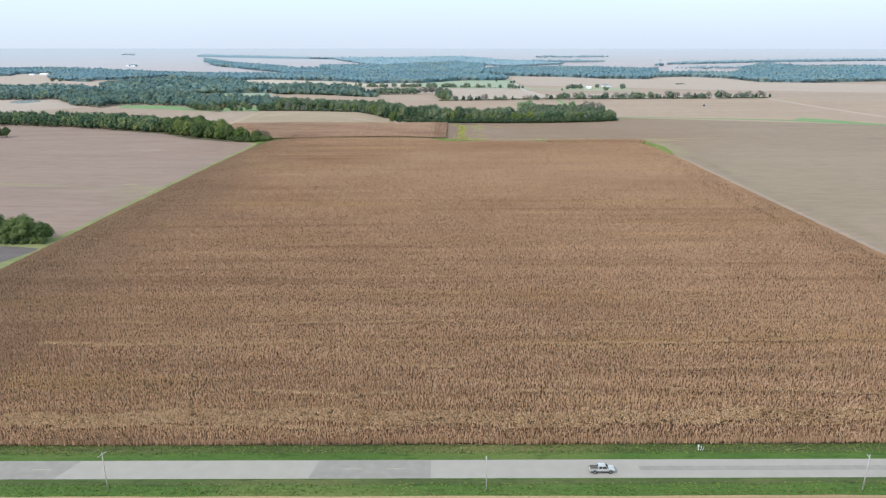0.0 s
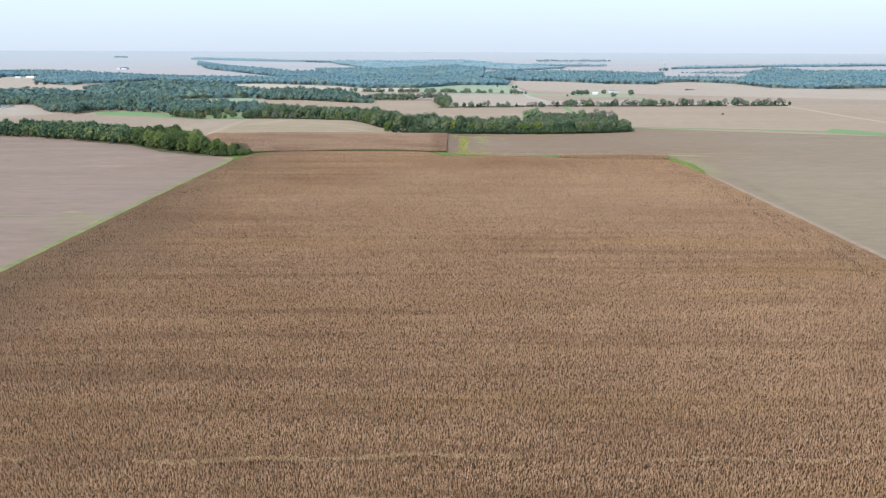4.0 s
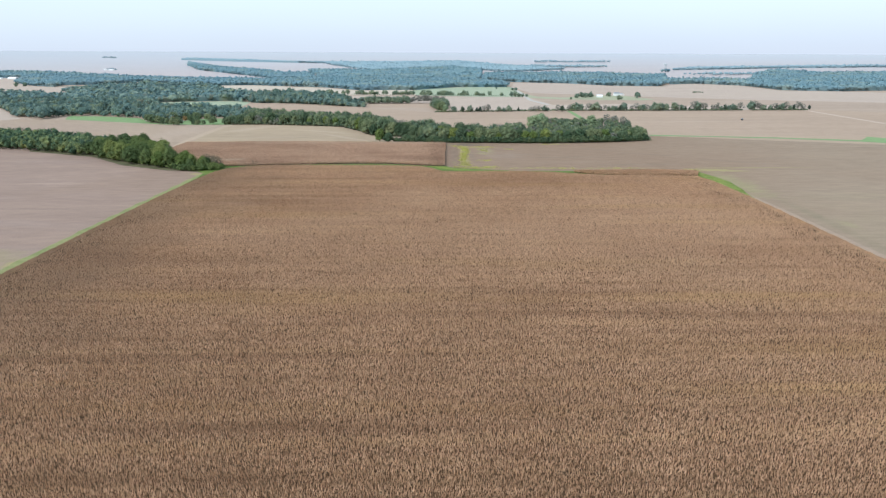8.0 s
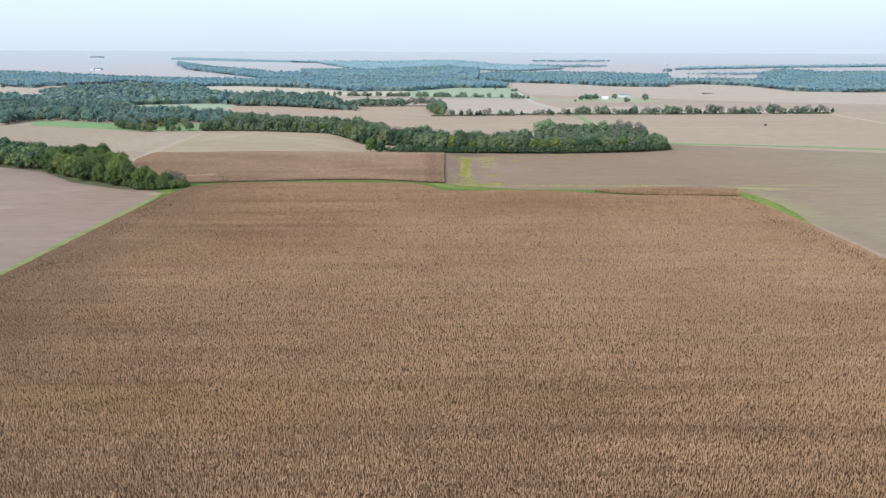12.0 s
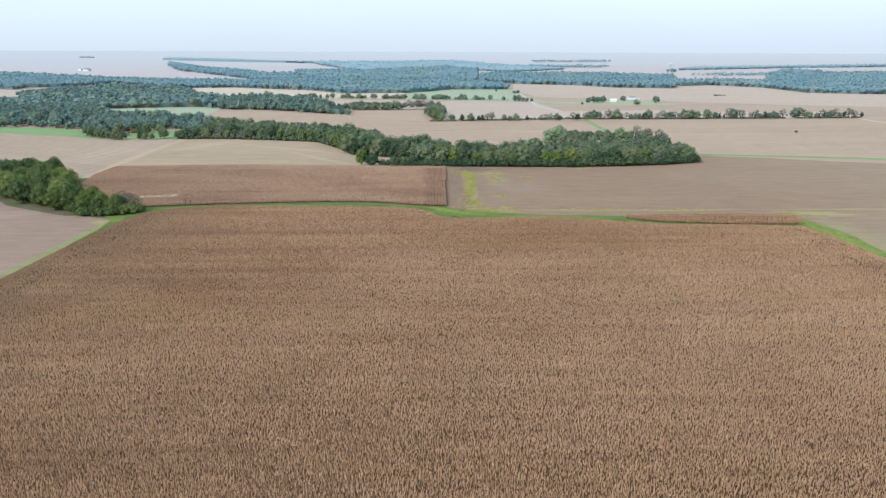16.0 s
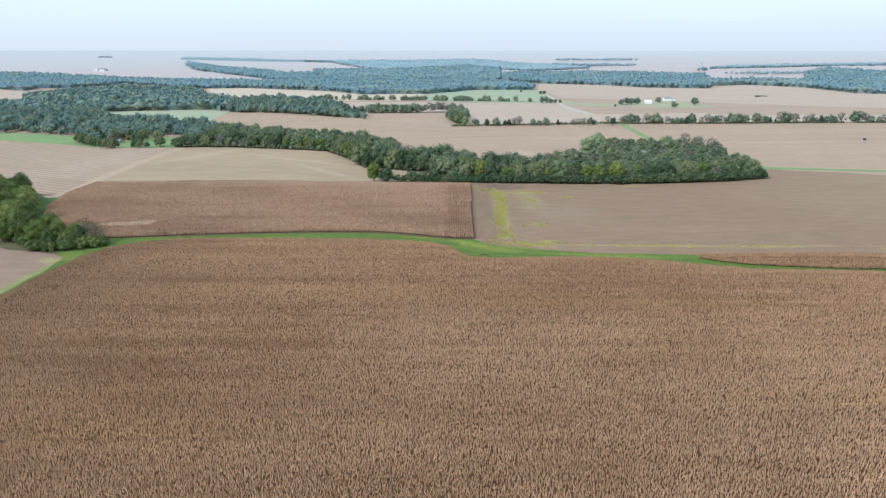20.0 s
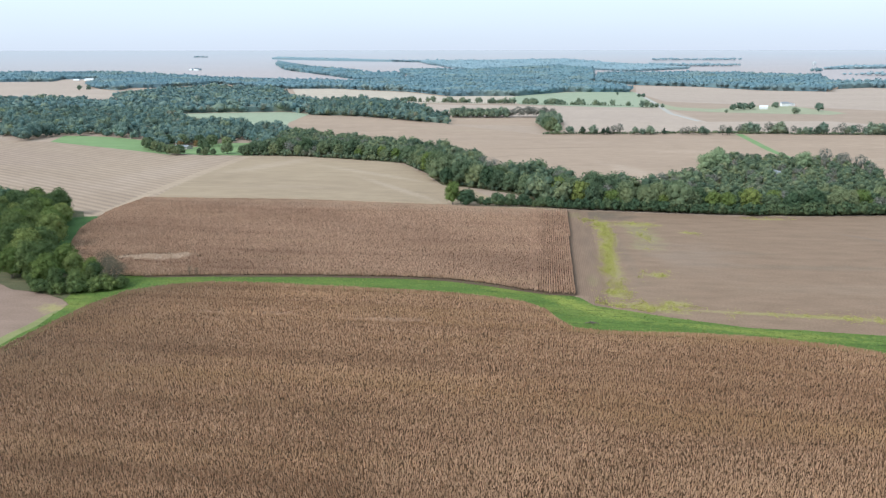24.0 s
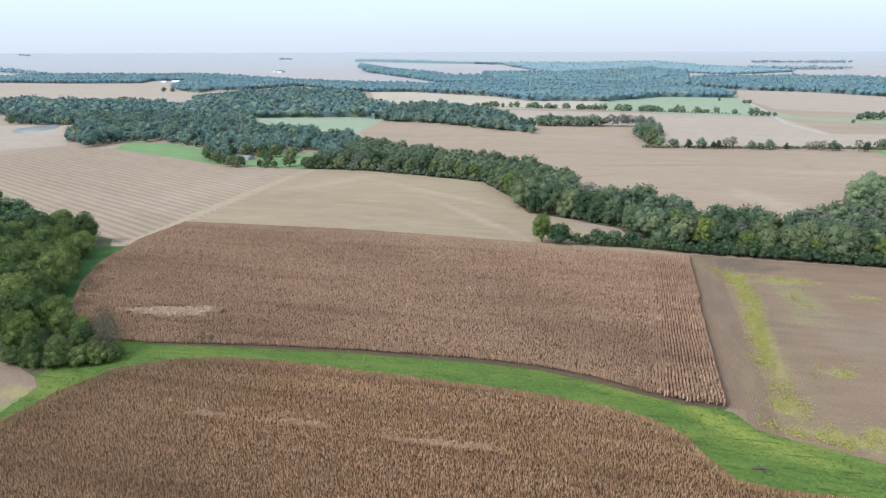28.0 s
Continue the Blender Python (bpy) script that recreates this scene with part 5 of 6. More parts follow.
for x, y, s in ((-372, 1152, 0.8), (-366, 1149, 0.65), (-340, 1152, 0.45), (-331, 1153, 0.5), (-297, 1154, 0.85), (-303, 1156, 0.7), (-400, 1172, 0.85), (-408, 1180, 0.85), (-415, 1186, 0.85), (-392, 1166, 0.6), (-383, 1160, 0.7), (-427, 1200, 0.8), (-420, 1196, 0.85), (-396, 1174, 0.7), (-365, 1154, 0.75), (-346, 1155, 0.5), (-340, 1159, 0.55), (-321, 1162, 0.85), (-350, 1178, 0.8), (-362, 1194, 0.8), (-362, 1216, 0.95), (-345, 1215, 0.8), (-378, 1222, 0.9), (-396, 1220, 0.9), (-410, 1214, 0.9)):
    CREEK.plant(x, y, s, "round green tree by a creek clearing", "clearing trees")
for x, y in ((-376, 1210), (-392, 1206)):
    RUSTY.plant(x, y, 1.1, "rusty autumn-coloured tree by a shed", "clearing trees")
for x, y, s in ((-1258, 2316, 1.25), (-1240, 2330, 1.1)):
    HEDGE.plant(x, y, s, "dark tree alone in a pale field", "lone field trees")

# ---- woods ----


def wood(polys, gap, height, mat, label, seed, leaves=12, dense=True, mass=0.8):
    """Woodland too far off to count: many small crowns with ragged leaf sprays."""
    r = np.random.default_rng(seed)
    pts = np.array([q for p in polys for q in scatter(p, gap, r)])
    n = len(pts)
    iv, jf = ICO1
    rad = gap * r.uniform(0.42, 0.72, (n, 1, 1))
    h = height * (1 + 0.16 * drift(pts[:, 0], pts[:, 1], 60.0, seed))[:, None] * r.uniform(0.75, 1.12, (n, 1))
    cen = np.stack([pts[:, 0], pts[:, 1], gz(pts[:, 0], pts[:, 1])], 1)[:, None, :]
    body = iv[None] * rad * r.uniform(0.7, 1.12, (n, len(iv), 1))
    body[:, :, 2] *= h * 0.4 / rad[:, :, 0]
    body = body + cen
    body[:, :, 2] += h * 0.6
    d = r.normal(0, 1, (n, leaves, 3))
    d[:, :, 2] = np.abs(d[:, :, 2]) * 0.9 - 0.15
    d /= np.linalg.norm(d, axis=2)[:, :, None]
    p = d * rad * r.uniform(0.85, 1.2, (n, leaves, 1))
    p[:, :, 2] *= h * 0.42 / rad[:, :, 0]
    p = p + cen
    p[:, :, 2] += h * 0.6
    nrm = d + r.normal(0, 0.4, d.shape)
    nrm /= np.linalg.norm(nrm, axis=2)[:, :, None]
    t = np.cross(nrm, r.normal(0, 1, d.shape))
    t /= np.linalg.norm(t, axis=2)[:, :, None]
    b = np.cross(nrm, t)
    s = gap * 0.2 * r.uniform(0.6, 1.4, (n, leaves, 1))
    q = np.stack([p - t * s, p + b * s * 0.7, p + t * s, p - b * s * 0.7], 2).reshape(-1, 3)
    v = np.concatenate([body.reshape(-1, 3), q])
    tri = (jf[None] + (np.arange(n) * len(iv))[:, None, None]).reshape(-1, 3)
    qf = np.arange(len(q)).reshape(-1, 4) + n * len(iv)
    tri2 = np.concatenate([qf[:, [0, 1, 2]], qf[:, [0, 2, 3]]])
    ob = np_mesh("woodland", v, np.concatenate([tri, tri2]), mat, smooth=True)
    tagged(ob, label, "woodland", kind="stuff")
    for p in polys:
        q = np.array(p)
        if dense and abs(np.sum(q[:, 0] * np.roll(q[:, 1], -1) - q[:, 1] * np.roll(q[:, 0], -1))) > 120000:
            under_canopy(p, height * mass, mat, ob, min(11.0, gap * 0.8))
    return ob


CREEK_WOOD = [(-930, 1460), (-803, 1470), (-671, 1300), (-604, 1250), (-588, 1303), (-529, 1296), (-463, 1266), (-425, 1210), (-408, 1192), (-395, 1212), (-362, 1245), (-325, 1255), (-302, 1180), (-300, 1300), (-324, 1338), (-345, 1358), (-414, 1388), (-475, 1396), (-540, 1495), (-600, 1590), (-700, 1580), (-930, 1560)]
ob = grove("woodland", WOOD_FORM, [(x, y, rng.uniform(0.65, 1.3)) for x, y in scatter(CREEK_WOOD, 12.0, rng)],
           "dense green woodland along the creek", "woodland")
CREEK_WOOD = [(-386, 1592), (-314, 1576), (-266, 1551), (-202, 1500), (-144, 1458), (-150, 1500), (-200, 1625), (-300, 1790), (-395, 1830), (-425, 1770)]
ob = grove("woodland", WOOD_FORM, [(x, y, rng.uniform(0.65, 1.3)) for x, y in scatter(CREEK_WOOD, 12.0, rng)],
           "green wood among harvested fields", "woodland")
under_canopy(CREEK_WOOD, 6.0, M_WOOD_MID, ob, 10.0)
# these woods carry haze in their leaf colours
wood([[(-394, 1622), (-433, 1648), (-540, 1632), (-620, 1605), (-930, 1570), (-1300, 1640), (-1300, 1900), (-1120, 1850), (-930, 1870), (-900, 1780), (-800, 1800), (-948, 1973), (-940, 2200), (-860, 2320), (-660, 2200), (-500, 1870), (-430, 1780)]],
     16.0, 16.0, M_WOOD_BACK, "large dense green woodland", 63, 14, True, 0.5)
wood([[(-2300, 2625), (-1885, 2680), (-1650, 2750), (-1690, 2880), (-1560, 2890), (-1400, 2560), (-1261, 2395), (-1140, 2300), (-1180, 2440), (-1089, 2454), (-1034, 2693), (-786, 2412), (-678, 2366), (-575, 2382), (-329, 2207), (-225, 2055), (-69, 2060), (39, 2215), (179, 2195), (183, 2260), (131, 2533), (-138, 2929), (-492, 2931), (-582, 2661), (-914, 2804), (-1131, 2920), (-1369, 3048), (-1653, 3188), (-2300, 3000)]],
     14.0, 14.5, M_WOOD_FAR, "far woodland in painted blue haze behind the fields", 64, 5, True, 0.72)
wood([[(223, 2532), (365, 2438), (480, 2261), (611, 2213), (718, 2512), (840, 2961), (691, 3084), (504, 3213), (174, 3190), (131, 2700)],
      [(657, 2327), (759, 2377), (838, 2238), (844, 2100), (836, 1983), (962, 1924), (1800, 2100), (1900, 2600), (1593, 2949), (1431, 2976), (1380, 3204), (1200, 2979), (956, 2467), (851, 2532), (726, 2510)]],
     14.0, 14.5, M_WOOD_FAR, "far woodland in painted blue haze beyond pale fields", 65, 5, True, 0.72)
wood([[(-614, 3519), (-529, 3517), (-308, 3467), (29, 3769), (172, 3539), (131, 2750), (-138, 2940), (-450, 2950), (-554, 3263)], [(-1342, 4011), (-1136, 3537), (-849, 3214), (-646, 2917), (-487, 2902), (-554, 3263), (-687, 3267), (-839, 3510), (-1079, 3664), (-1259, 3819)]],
     16.0, 14.5, M_WOOD_FAR, "soft woodland far off with painted blue haze", 66, 3, True, 0.75)
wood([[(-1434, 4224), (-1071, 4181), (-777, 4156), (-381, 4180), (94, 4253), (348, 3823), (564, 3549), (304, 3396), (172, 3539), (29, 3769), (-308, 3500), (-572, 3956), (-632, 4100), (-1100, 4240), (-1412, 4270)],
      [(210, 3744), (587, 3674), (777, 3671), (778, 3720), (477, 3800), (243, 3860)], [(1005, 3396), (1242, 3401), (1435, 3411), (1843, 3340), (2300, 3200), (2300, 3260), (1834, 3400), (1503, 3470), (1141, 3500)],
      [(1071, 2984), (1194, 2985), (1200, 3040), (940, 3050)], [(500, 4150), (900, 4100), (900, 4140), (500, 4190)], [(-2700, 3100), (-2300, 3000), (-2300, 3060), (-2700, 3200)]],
     15.0, 12.0, M_WOOD_HOR, "woodland near the horizon paled by painted haze", 67, 3, True, 0.8)

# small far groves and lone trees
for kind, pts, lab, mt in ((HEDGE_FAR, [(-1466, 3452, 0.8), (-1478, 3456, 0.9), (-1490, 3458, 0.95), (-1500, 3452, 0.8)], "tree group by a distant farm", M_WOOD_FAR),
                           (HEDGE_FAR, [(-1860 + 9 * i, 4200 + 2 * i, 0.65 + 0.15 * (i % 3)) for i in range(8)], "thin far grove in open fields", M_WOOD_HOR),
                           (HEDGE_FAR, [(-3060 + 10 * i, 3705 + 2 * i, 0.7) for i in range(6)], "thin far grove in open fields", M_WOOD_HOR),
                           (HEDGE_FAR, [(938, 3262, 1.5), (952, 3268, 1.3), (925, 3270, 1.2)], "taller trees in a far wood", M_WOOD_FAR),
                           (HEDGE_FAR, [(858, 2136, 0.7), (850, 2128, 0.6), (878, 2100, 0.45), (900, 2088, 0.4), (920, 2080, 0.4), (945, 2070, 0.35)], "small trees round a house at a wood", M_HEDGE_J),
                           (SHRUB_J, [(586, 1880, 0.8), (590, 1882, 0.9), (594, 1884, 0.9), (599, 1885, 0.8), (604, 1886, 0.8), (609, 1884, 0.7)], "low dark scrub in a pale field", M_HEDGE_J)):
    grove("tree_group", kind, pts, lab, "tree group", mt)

# ---- buildings ----


def gable(name, x, y, turn, w, d, h, rise, wall, roof, label, category, windows=2, door=True):
    e = new(name)
    e.matrix_basis = pose(x, y, float(gz(x, y)), 0, 0, turn)
    bm = prism([(-w / 2, -0.2), (w / 2, -0.2), (w / 2, h), (0, h + rise), (-w / 2, h)], -d / 2, d / 2)
    part("wall", bm, wall, e)
    o, t = 0.35, 0.16
    k = rise / (w / 2)
    for s in (-1, 1):
        pts = [(0, h + rise + t), (s * (w / 2 + o), h - o * k + t), (s * (w / 2 + o), h - o * k + 0.02), (0, h + rise + 0.02)]
        part("roof_slope", prism(pts if s > 0 else pts[::-1], -d / 2 - o, d / 2 + o), roof, e)
    for i in range(windows):
        u = -w / 2 + w * (i + 1) / (windows + 1)
        win = part("window", box(bmesh.new(), u - 0.55, u + 0.55, -d / 2 - 0.06, -d / 2 + 0.02, h * 0.42, h * 0.42 + 1.2), M_WHITE, e)
        part("pane", box(bmesh.new(), u - 0.45, u + 0.45, -d / 2 - 0.08, -d / 2 - 0.05, h * 0.42 + 0.1, h * 0.42 + 1.1), M_DARK, win)
    if door:
        part("door", box(bmesh.new(), w / 2 - 0.02, w / 2 + 0.07, -1.4, 1.4, 0, min(2.8, h * 0.85)), M_DARK, e)
    return tagged(e, label, category)


gable("barn", 333, 1728, 80, 9, 12, 3.4, 2.2, M_WHITE, M_ROOF_W, "white metal barn in a farmyard", "barn")
gable("farmhouse", 384, 1790, 95, 8, 12, 4.6, 2.6, M_WHITE, M_ROOF_G, "white farmhouse among trees", "house", 3)
gable("shed", 398, 1800, 10, 7, 9, 3.0, 1.6, M_WHITE, M_ROOF_G, "white shed with a dark roof", "shed", 1)
gable("farmhouse", -214, 2153, 85, 10, 22, 4.5, 2.4, M_WHITE, M_ROOF_G, "long white house before a wood", "house", 3)
gable("shed", -384, 1196, 75, 9, 17, 2.6, 1.3, M_POLE, M_ROOF_G, "low shed with a grey metal roof in a clearing", "shed", 1)
gable("shed", -392, 1180, 70, 6, 9, 2.4, 1.1, M_WHITE, M_ROOF_G, "small pale shed in a clearing", "shed", 1)
gable("farmhouse", 159, 1066, 20, 6.5, 9, 3.8, 2.2, M_WHITE, M_ROOF_G, "white house hidden among creek trees", "house", 2)
gable("barn", -1556, 2815, 80, 16, 34, 5.0, 3.0, M_WHITE, M_ROOF_W, "long white farm building far off", "barn")
gable("shed", -1600, 2808, 80, 10, 22, 4.0, 2.0, M_WHITE, M_ROOF_W, "white shed on a distant farm", "shed")
gable("barn", -1478, 3436, 85, 9, 22, 4.0, 2.2, M_WHITE, M_ROOF_W, "white barn alone in distant fields", "barn")
gable("shed", -1506, 3446, 85, 8, 12, 4.0, 2.0, M_WHITE, M_ROOF_W, "white shed in distant fields", "shed")

gable("farmhouse", 868, 2126, 80, 8, 13, 4.2, 2.4, M_WHITE, M_ROOF_W, "white house at the edge of a wood", "house", 2)

# water tower far off
e = new("water_tower")
e.matrix_basis = pose(994, 3458, float(gz(994, 3458)))
for i in range(6):
    a = i * math.pi / 3
    part("leg", tube(bmesh.new(), (7 * math.cos(a), 7 * math.sin(a), -0.5), (5.5 * math.cos(a), 5.5 * math.sin(a), 17), 0.5, 0.45, 6), M_STEEL, e)
part("riser", tube(bmesh.new(), (0, 0, -0.5), (0, 0, 17), 1.1, 1.1, 10), M_STEEL, e)
tank = tube(bmesh.new(), (0, 0, 16.5), (0, 0, 24.5), 6.5, 6.5, 20)
bmesh.ops.bevel(tank, geom=[k for k in tank.edges if len(k.link_faces) == 2 and k.calc_face_angle() > 1], offset=1.2, segments=3, affect="EDGES")
part("tank", tank, M_STEEL, e, "pale grey steel tank")
part("tank_roof", tube(bmesh.new(), (0, 0, 24.4), (0, 0, 27.4), 5.6, 0.6, 20), M_STEEL, e)
tagged(e, "pale grey water tower above distant fields", "water tower")

# ---- roadside ----


def utility_pole(x, y, lean, turn, tall):
    e = new("utility_pole")
    e.matrix_basis = pose(x, y, 0, 0, lean, 0)
    part("shaft", tube(bmesh.new(), (0, 0, -0.5), (0, 0, tall), 0.14, 0.09, 10), M_POLE, e, smooth=True)
    c, s = math.cos(radians(turn)), math.sin(radians(turn))
    bm = box(bmesh.new(), -1.25, 1.25, 0.09, 0.2, tall - 0.65, tall - 0.52, 0.01)
    bmesh.ops.rotate(bm, cent=(0, 0, 0), matrix=Matrix.Rotation(radians(turn), 3, "Z"), verts=bm.verts)
    part("crossarm", bm, M_POLE, e)
    for u in (-1.1, 0.0, 1.1):
        px, py = u * c - 0.16 * s, u * s + 0.16 * c
        z = tall - 0.52 if u else tall
        part("insulator", tube(bmesh.new(), (px if u else 0, py if u else 0, z), (px if u else 0, py if u else 0, z + 0.2), 0.05, 0.03, 8), M_CHROME, e)
    return tagged(e, "weathered wooden utility pole with a crossarm in the verge", "utility pole", "roadside poles")


utility_pole(-76.0, 137.2, -1.0, 70, 10.0)
utility_pole(8.0, 137.2, 0.0, 88, 8.7)
utility_pole(91.0, 137.4, 2.2, 80, 8.8)

e = new("marker_post")
e.matrix_basis = pose(60.6, 153.4, 0.1)
for i, (lx, tilt, hh) in enumerate(((-0.35, -6, 1.5), (0.25, 3, 1.2), (0.7, 14, 0.8))):
    bm = tube(bmesh.new(), (0, 0, -0.2), (0, 0, hh), 0.09, 0.08, 8)
    bmesh.ops.transform(bm, matrix=pose(lx, 0, 0, 0, tilt, 0), verts=bm.verts)
    part("post", bm, M_WHITE, e)
part("sign_plate", box(bmesh.new(), -0.55, -0.2, -0.1, -0.06, 1.1, 1.6, 0.01), M_WHITE, e)
tagged(e, "white utility marker posts in roadside grass", "marker post")


def wheel(parent, x, y, r=0.38, w=0.26):
    bm = bmesh.new()
    bmesh.ops.create_cone(bm, cap_ends=True, segments=24, radius1=r, radius2=r, depth=w, matrix=pose(x, y, r, 90, 0, 0))
    bmesh.ops.bevel(bm, geom=[k for k in bm.edges if len(k.link_faces) == 2 and k.calc_face_angle() > 1], offset=0.05, segments=2, affect="EDGES")
    t = part("tyre", bm, M_TYRE, parent, smooth=True)
    bm = bmesh.new()
    bmesh.ops.create_cone(bm, cap_ends=True, segments=16, radius1=r * 0.6, radius2=r * 0.5, depth=w + 0.03, matrix=pose(x, y, r, 90, 0, 0))
    part("rim", bm, M_CHROME, t)


def pickup(x, y, z, turn):
    """A crew-size pickup, nose along +x."""
    e = new("pickup_truck")
    e.matrix_basis = pose(x, y, z, 0, 0, turn)
    lower = prism([(-2.85, 0.48), (2.7, 0.45), (2.85, 0.6), (2.82, 0.95), (2.6, 1.08), (1.35, 1.16), (-2.9, 1.16), (-2.92, 0.6)], -0.97, 0.97)
    bmesh.ops.bevel(lower, geom=lower.edges[:], offset=0.05, segments=2, affect="EDGES")
    body = part("body", lower, M_SILVER, e, "silver painted truck body")
    cab = prism([(-1.0, 1.13), (1.4, 1.13), (0.72, 1.78), (0.45, 1.86), (-0.75, 1.86), (-0.95, 1.78)], -0.86, 0.86)
    for v in cab.verts:
        if v.co.z > 1.5:
            v.co.y *= 0.86
    bmesh.ops.bevel(cab, geom=cab.edges[:], offset=0.04, segments=2, affect="EDGES")
    part("cab", cab, M_SILVER, e)
    ws = bmesh.new()
    ws.faces.new([ws.verts.new(p) for p in ((1.40, -0.76, 1.19), (1.40, 0.76, 1.19), (0.79, 0.67, 1.76), (0.79, -0.67, 1.76))])
    ret = bmesh.ops.extrude_face_region(ws, geom=ws.faces[:])
    bmesh.ops.translate(ws, vec=(0.025, 0, 0.025), verts=[g for g in ret["geom"] if isinstance(g, bmesh.types.BMVert)])
    part("windscreen", ws, M_GLASS, e)
    part("rear_window", box(bmesh.new(), -1.02, -0.95, -0.6, 0.6, 1.3, 1.7), M_GLASS, e)
    for s in (-1, 1):
        for a, b in ((-0.85, -0.1), (0.02, 0.75)):
            w = prism([(a, 1.25), (b + (0.3 if b > 0.5 else 0), 1.25), (b, 1.7), (a + 0.06, 1.7)], -0.02, 0.02)
            for v in w.verts:
                v.co.y += s * (0.885 - (v.co.z - 1.25) * 0.24)
            part("side_window", w, M_GLASS, e)
        part("mirror", box(bmesh.new(), 1.0, 1.15, s * 1.06 - 0.1, s * 1.06 + 0.1, 1.2, 1.38, 0.02), M_SILVER, e)
        part("headlight", box(bmesh.new(), 2.7, 2.86, s * 0.72 - 0.18, s * 0.72 + 0.18, 0.76, 0.94, 0.02), M_LAMP_W, e)
        part("tail_light", box(bmesh.new(), -2.94, -2.86, s * 0.86 - 0.09, s * 0.86 + 0.09, 0.72, 1.08, 0.01), M_LAMP_R, e)
        part("bed_rail", box(bmesh.new(), -2.85, -1.08, s * 0.93 - 0.05, s * 0.93 + 0.05, 1.15, 1.3, 0.02), M_SILVER, e)
        part("door_handle", box(bmesh.new(), -0.1, 0.08, s * 0.97 - 0.02, s * 0.97 + 0.02, 1.0, 1.05), M_TYRE, e)
        part("sill", box(bmesh.new(), -2.8, 2.7, s * 0.97 - 0.02, s * 0.97 + 0.03, 0.46, 0.66, 0.01), M_DARK, e, "dark lower side cladding")
        for wx in (-1.75, 1.85):
            # flat dark disc on the body side, painting the shade of the wheel well
            arch = bmesh.new()
            bmesh.ops.create_cone(arch, cap_ends=True, segments=20, radius1=0.5, radius2=0.5, depth=0.06, matrix=pose(wx, s * 0.965, 0.46, 90, 0, 0))
            part("wheel_well_shade", arch, M_DARK, e)
            wheel(e, wx, s * 0.92)
    part("tailgate", box(bmesh.new(), -2.9, -2.8, -0.9, 0.9, 1.1, 1.3, 0.02), M_SILVER, e)
    part("bed_floor", box(bmesh.new(), -2.8, -1.06, -0.89, 0.89, 1.165, 1.2), M_DARK, e, "dark truck bed floor")
    for x0, x1, y0, y1, z1 in ((-2.7, -2.2, -0.75, 0.2, 1.46), (-2.15, -1.75, -0.5, 0.75, 1.36), (-1.7, -1.2, -0.78, 0.3, 1.42), (-2.6, -2.25, 0.3, 0.78, 1.33)):
        part("cargo", box(bmesh.new(), x0, x1, y0, y1, 1.2, z1, 0.05), M_BARK, e, "brownish load in the truck bed")
    part("front_bumper", box(bmesh.new(), 2.78, 2.93, -0.92, 0.92, 0.45, 0.66, 0.04), M_CHROME, e)
    part("rear_bumper", box(bmesh.new(), -3.02, -2.88, -0.92, 0.92, 0.48, 0.66, 0.04), M_CHROME, e)
    part("grille", box(bmesh.new(), 2.83, 2.87, -0.5, 0.5, 0.72, 0.93), M_DARK, e)
    return tagged(e, "silver pickup truck with an open bed on the road", "pickup truck")


pickup(35.0, 144.5, 0.17, 0.5)

# hunting blind in the far field
e = new("hunting_blind")
e.matrix_basis = pose(412, 1170, 0, 0, 0, 20)
for sx in (-0.9, 0.9):
    for sy in (-0.9, 0.9):
        part("leg", tube(bmesh.new(), (sx * 1.2, sy * 1.2, 0), (sx, sy, 2.0), 0.08, 0.07), M_POLE, e)
part("cabin", box(bmesh.new(), -1.1, 1.1, -1.1, 1.1, 2.0, 4.0, 0.05), M_DARK, e)
part("roof", prism([(-1.35, 4.0), (1.35, 4.0), (0, 4.7)], -1.35, 1.35), M_ROOF_G, e)
tagged(e, "small dark hunting blind on legs in a field", "hunting blind")

# branches left in the waterway
rng = np.random.default_rng(77)
e = new("brush_pile")
e.matrix_basis = pose(2.0, 749.5, 0.3)
for i in range(16):
    a = rng.uniform(0, 6.28)
    l = rng.uniform(0.8, 2.4)
    c = Vector((rng.normal(0, 1.0), rng.normal(0, 0.5), 0.15 + 0.25 * rng.uniform()))
    d = Vector((math.cos(a), math.sin(a) * 0.5, rng.uniform(-0.1, 0.2))) * l / 2
    part("branch", tube(bmesh.new(), c - d, c + d, rng.uniform(0.08, 0.2), 0.05), M_BARK, e)
tagged(e, "small pile of grey-brown branches on the grass", "brush pile")

# ---- weeds and grass ----


def tufts(name, xs, ys, mat, h, w, label, category, seed):
    r = np.random.default_rng(seed)
    n = len(xs)
    vs = []
    for k in range(2):
        a = r.uniform(0, np.pi, n)
        dx, dy = np.cos(a) * w * r.uniform(0.5, 1.3, n), np.sin(a) * w * r.uniform(0.5, 1.3, n)
        hh = h * r.uniform(0.5, 1.3, n)
        ox, oy = r.normal(0, 0.2, n), r.normal(0, 0.2, n)
        z = np.full(n, 0.1)
        vs.append(np.stack([np.stack([xs - dx, ys - dy, z], 1), np.stack([xs + dx, ys + dy, z], 1), np.stack([xs + dx * 0.7 + ox, ys + dy * 0.7 + oy, z + hh], 1), np.stack([xs - dx * 0.7 + ox, ys - dy * 0.7 + oy, z + hh], 1)], 1))
    v = np.concatenate(vs).reshape(-1, 3)
    return tagged(np_mesh(name, v, np.arange(len(v)).reshape(-1, 4), mat), label, category, kind="stuff")


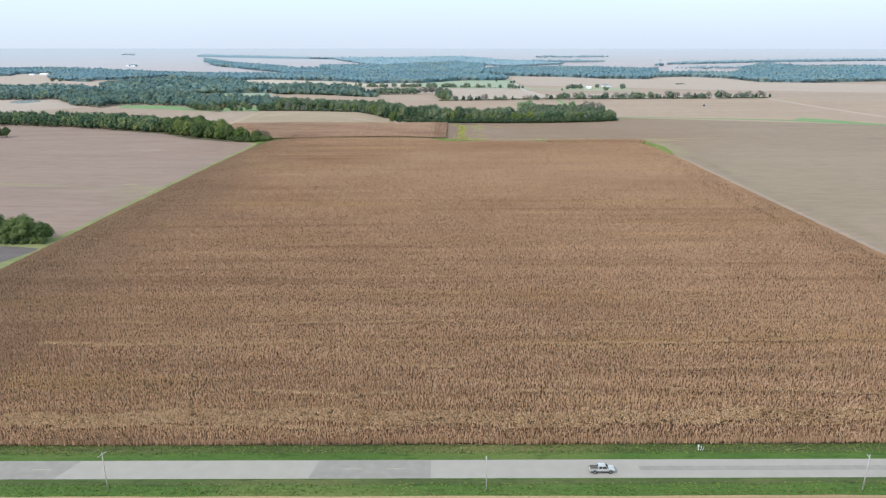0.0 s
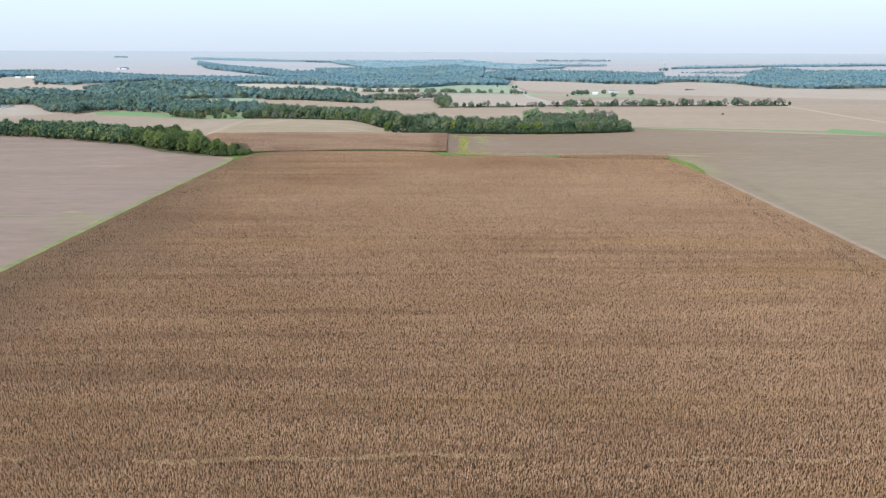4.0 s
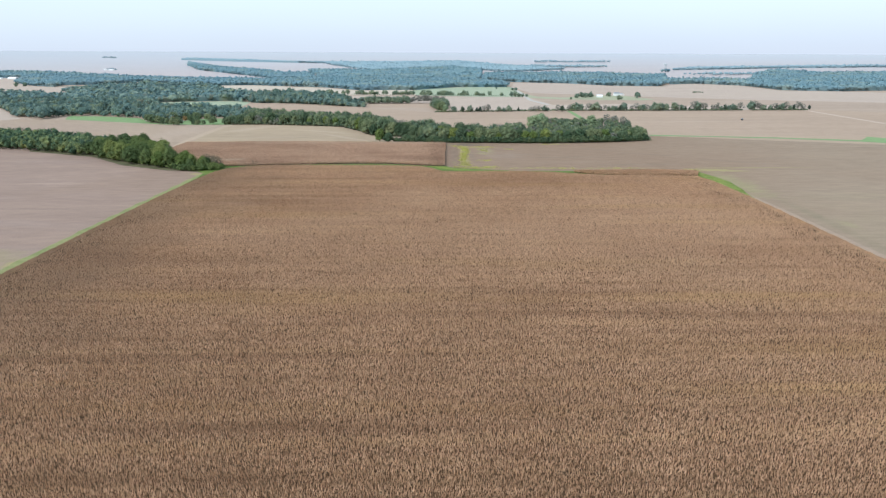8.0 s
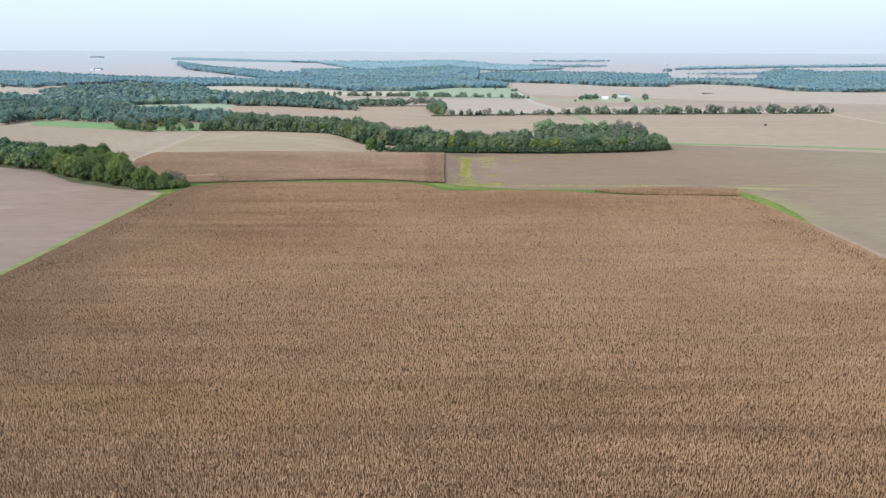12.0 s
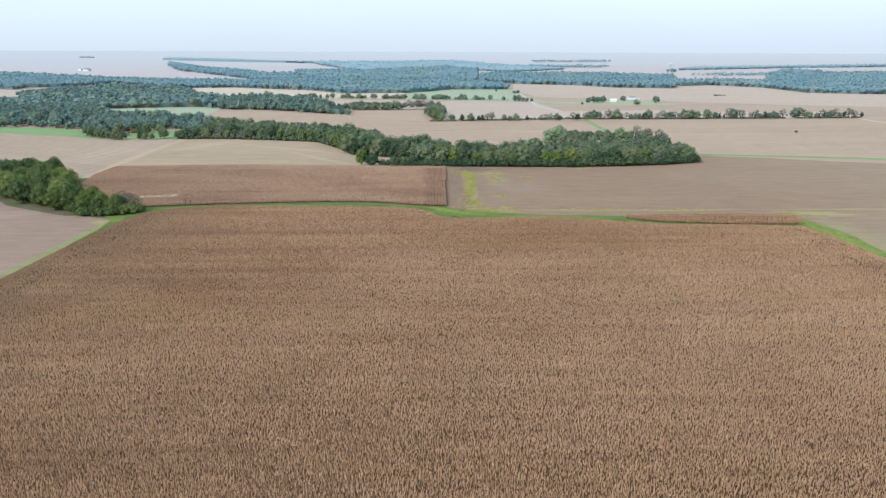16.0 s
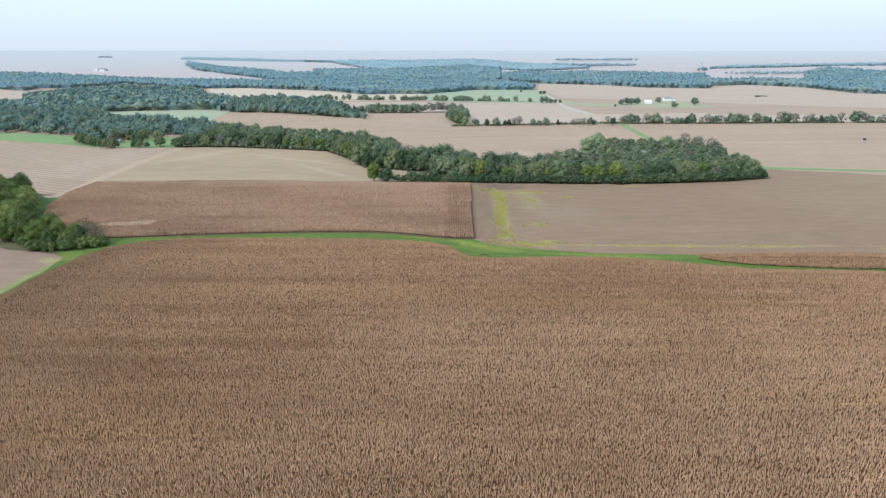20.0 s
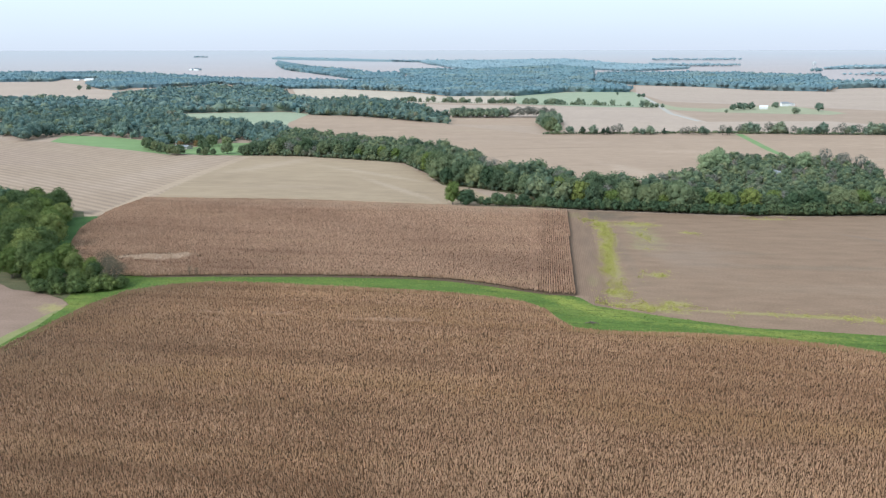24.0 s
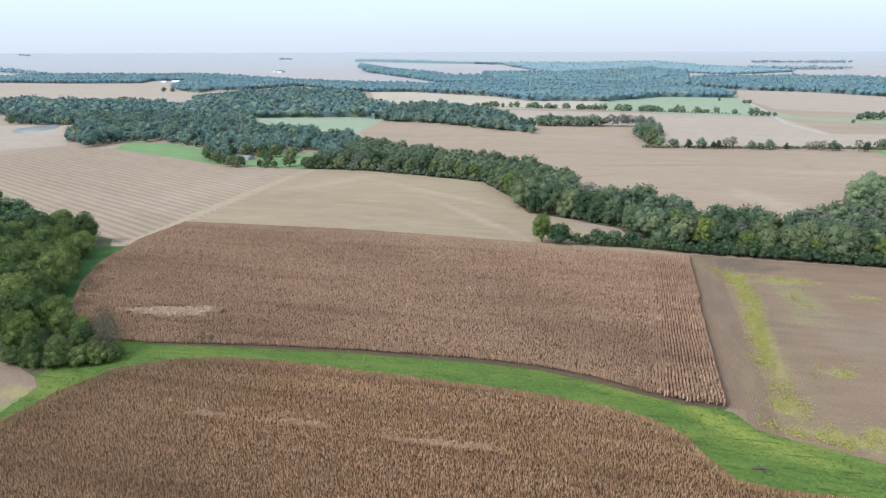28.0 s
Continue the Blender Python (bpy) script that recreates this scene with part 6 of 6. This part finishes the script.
M_WEED = leaf_mat("yellow_green_weed", ((0.33, 0.31, 0.08), (0.42, 0.40, 0.10), (0.5, 0.47, 0.15)), 0.15, None, 0.0)
rng = np.random.default_rng(91)
wx, wy = [], []
for cx, cy, sx, sy, n in ((10, 912, 4, 3, 400), (16, 902, 2.4, 6, 900), (18, 882, 2.0, 11, 2200), (16, 850, 1.7, 13, 2000), (14.5, 820, 1.7, 11, 1600), (15, 798, 3, 6, 700), (33, 907, 6, 2.5, 600), (37, 880, 2.5, 12, 500), (62, 889, 4, 1.5, 160),
                          (34, 811, 4, 2.5, 350), (14, 783, 4, 4, 700), (22, 769, 8, 2.0, 1100), (33, 772, 4, 3, 600), (75, 766.5, 25, 0.8, 700), (130, 764.5, 30, 0.8, 700), (208, 752, 8, 5, 500), (8, 771, 3, 2, 300), (110, 928, 10, 2, 300)):
    n = int(n * 1.1)
    k = max(6, n // 40)
    ux, uy = rng.normal(cx, sx, k), rng.normal(cy, sy, k)
    j = rng.integers(0, k, n)
    wx.append(ux[j] + rng.normal(0, 1.5, n) * rng.uniform(0.2, 1.4, n))
    wy.append(uy[j] + rng.normal(0, 2.4, n) * rng.uniform(0.2, 1.4, n))
wx, wy = np.concatenate(wx), np.concatenate(wy)
keep = inside(wx, wy, [(5, 771), (12, 768), (31, 761), (60, 754), (110, 751), (215, 740), (222, 950), (94, 930), (4, 938)])
tufts("weeds", wx[keep], wy[keep], M_WEED, 0.16, 0.11, "patchy yellow-green weeds in a ripe field", "weeds", 92)
M_TALLGRASS = leaf_mat("rank_grass", ((0.12, 0.18, 0.04), (0.16, 0.225, 0.05), (0.24, 0.27, 0.075)), 0.4, [((0.34, 0.31, 0.11), 0.05, None, 0.55, 0.7)], 0.0)
gx, gy = rng.uniform(-150, 150, 7000), np.concatenate([rng.uniform(152.2, 156.2, 4500), rng.uniform(135.8, 140.5, 2500)])
tufts("verge_grass", gx, gy, M_TALLGRASS, 0.12, 0.26, "rank green and yellowish grass in the verge", "grass", 93)
gx, gy = rng.uniform(-225, 215, 60000), rng.uniform(640, 800, 60000)
k = inside(gx, gy, WATERWAY) & ~inside(gx, gy, MAIN) & ~inside(gx, gy, CORN2) & ~inside(gx, gy, STRIP)
tufts("waterway_grass", gx[k], gy[k], M_TALLGRASS, 0.14, 0.4, "uneven green grass tufts in the waterway", "grass", 94)
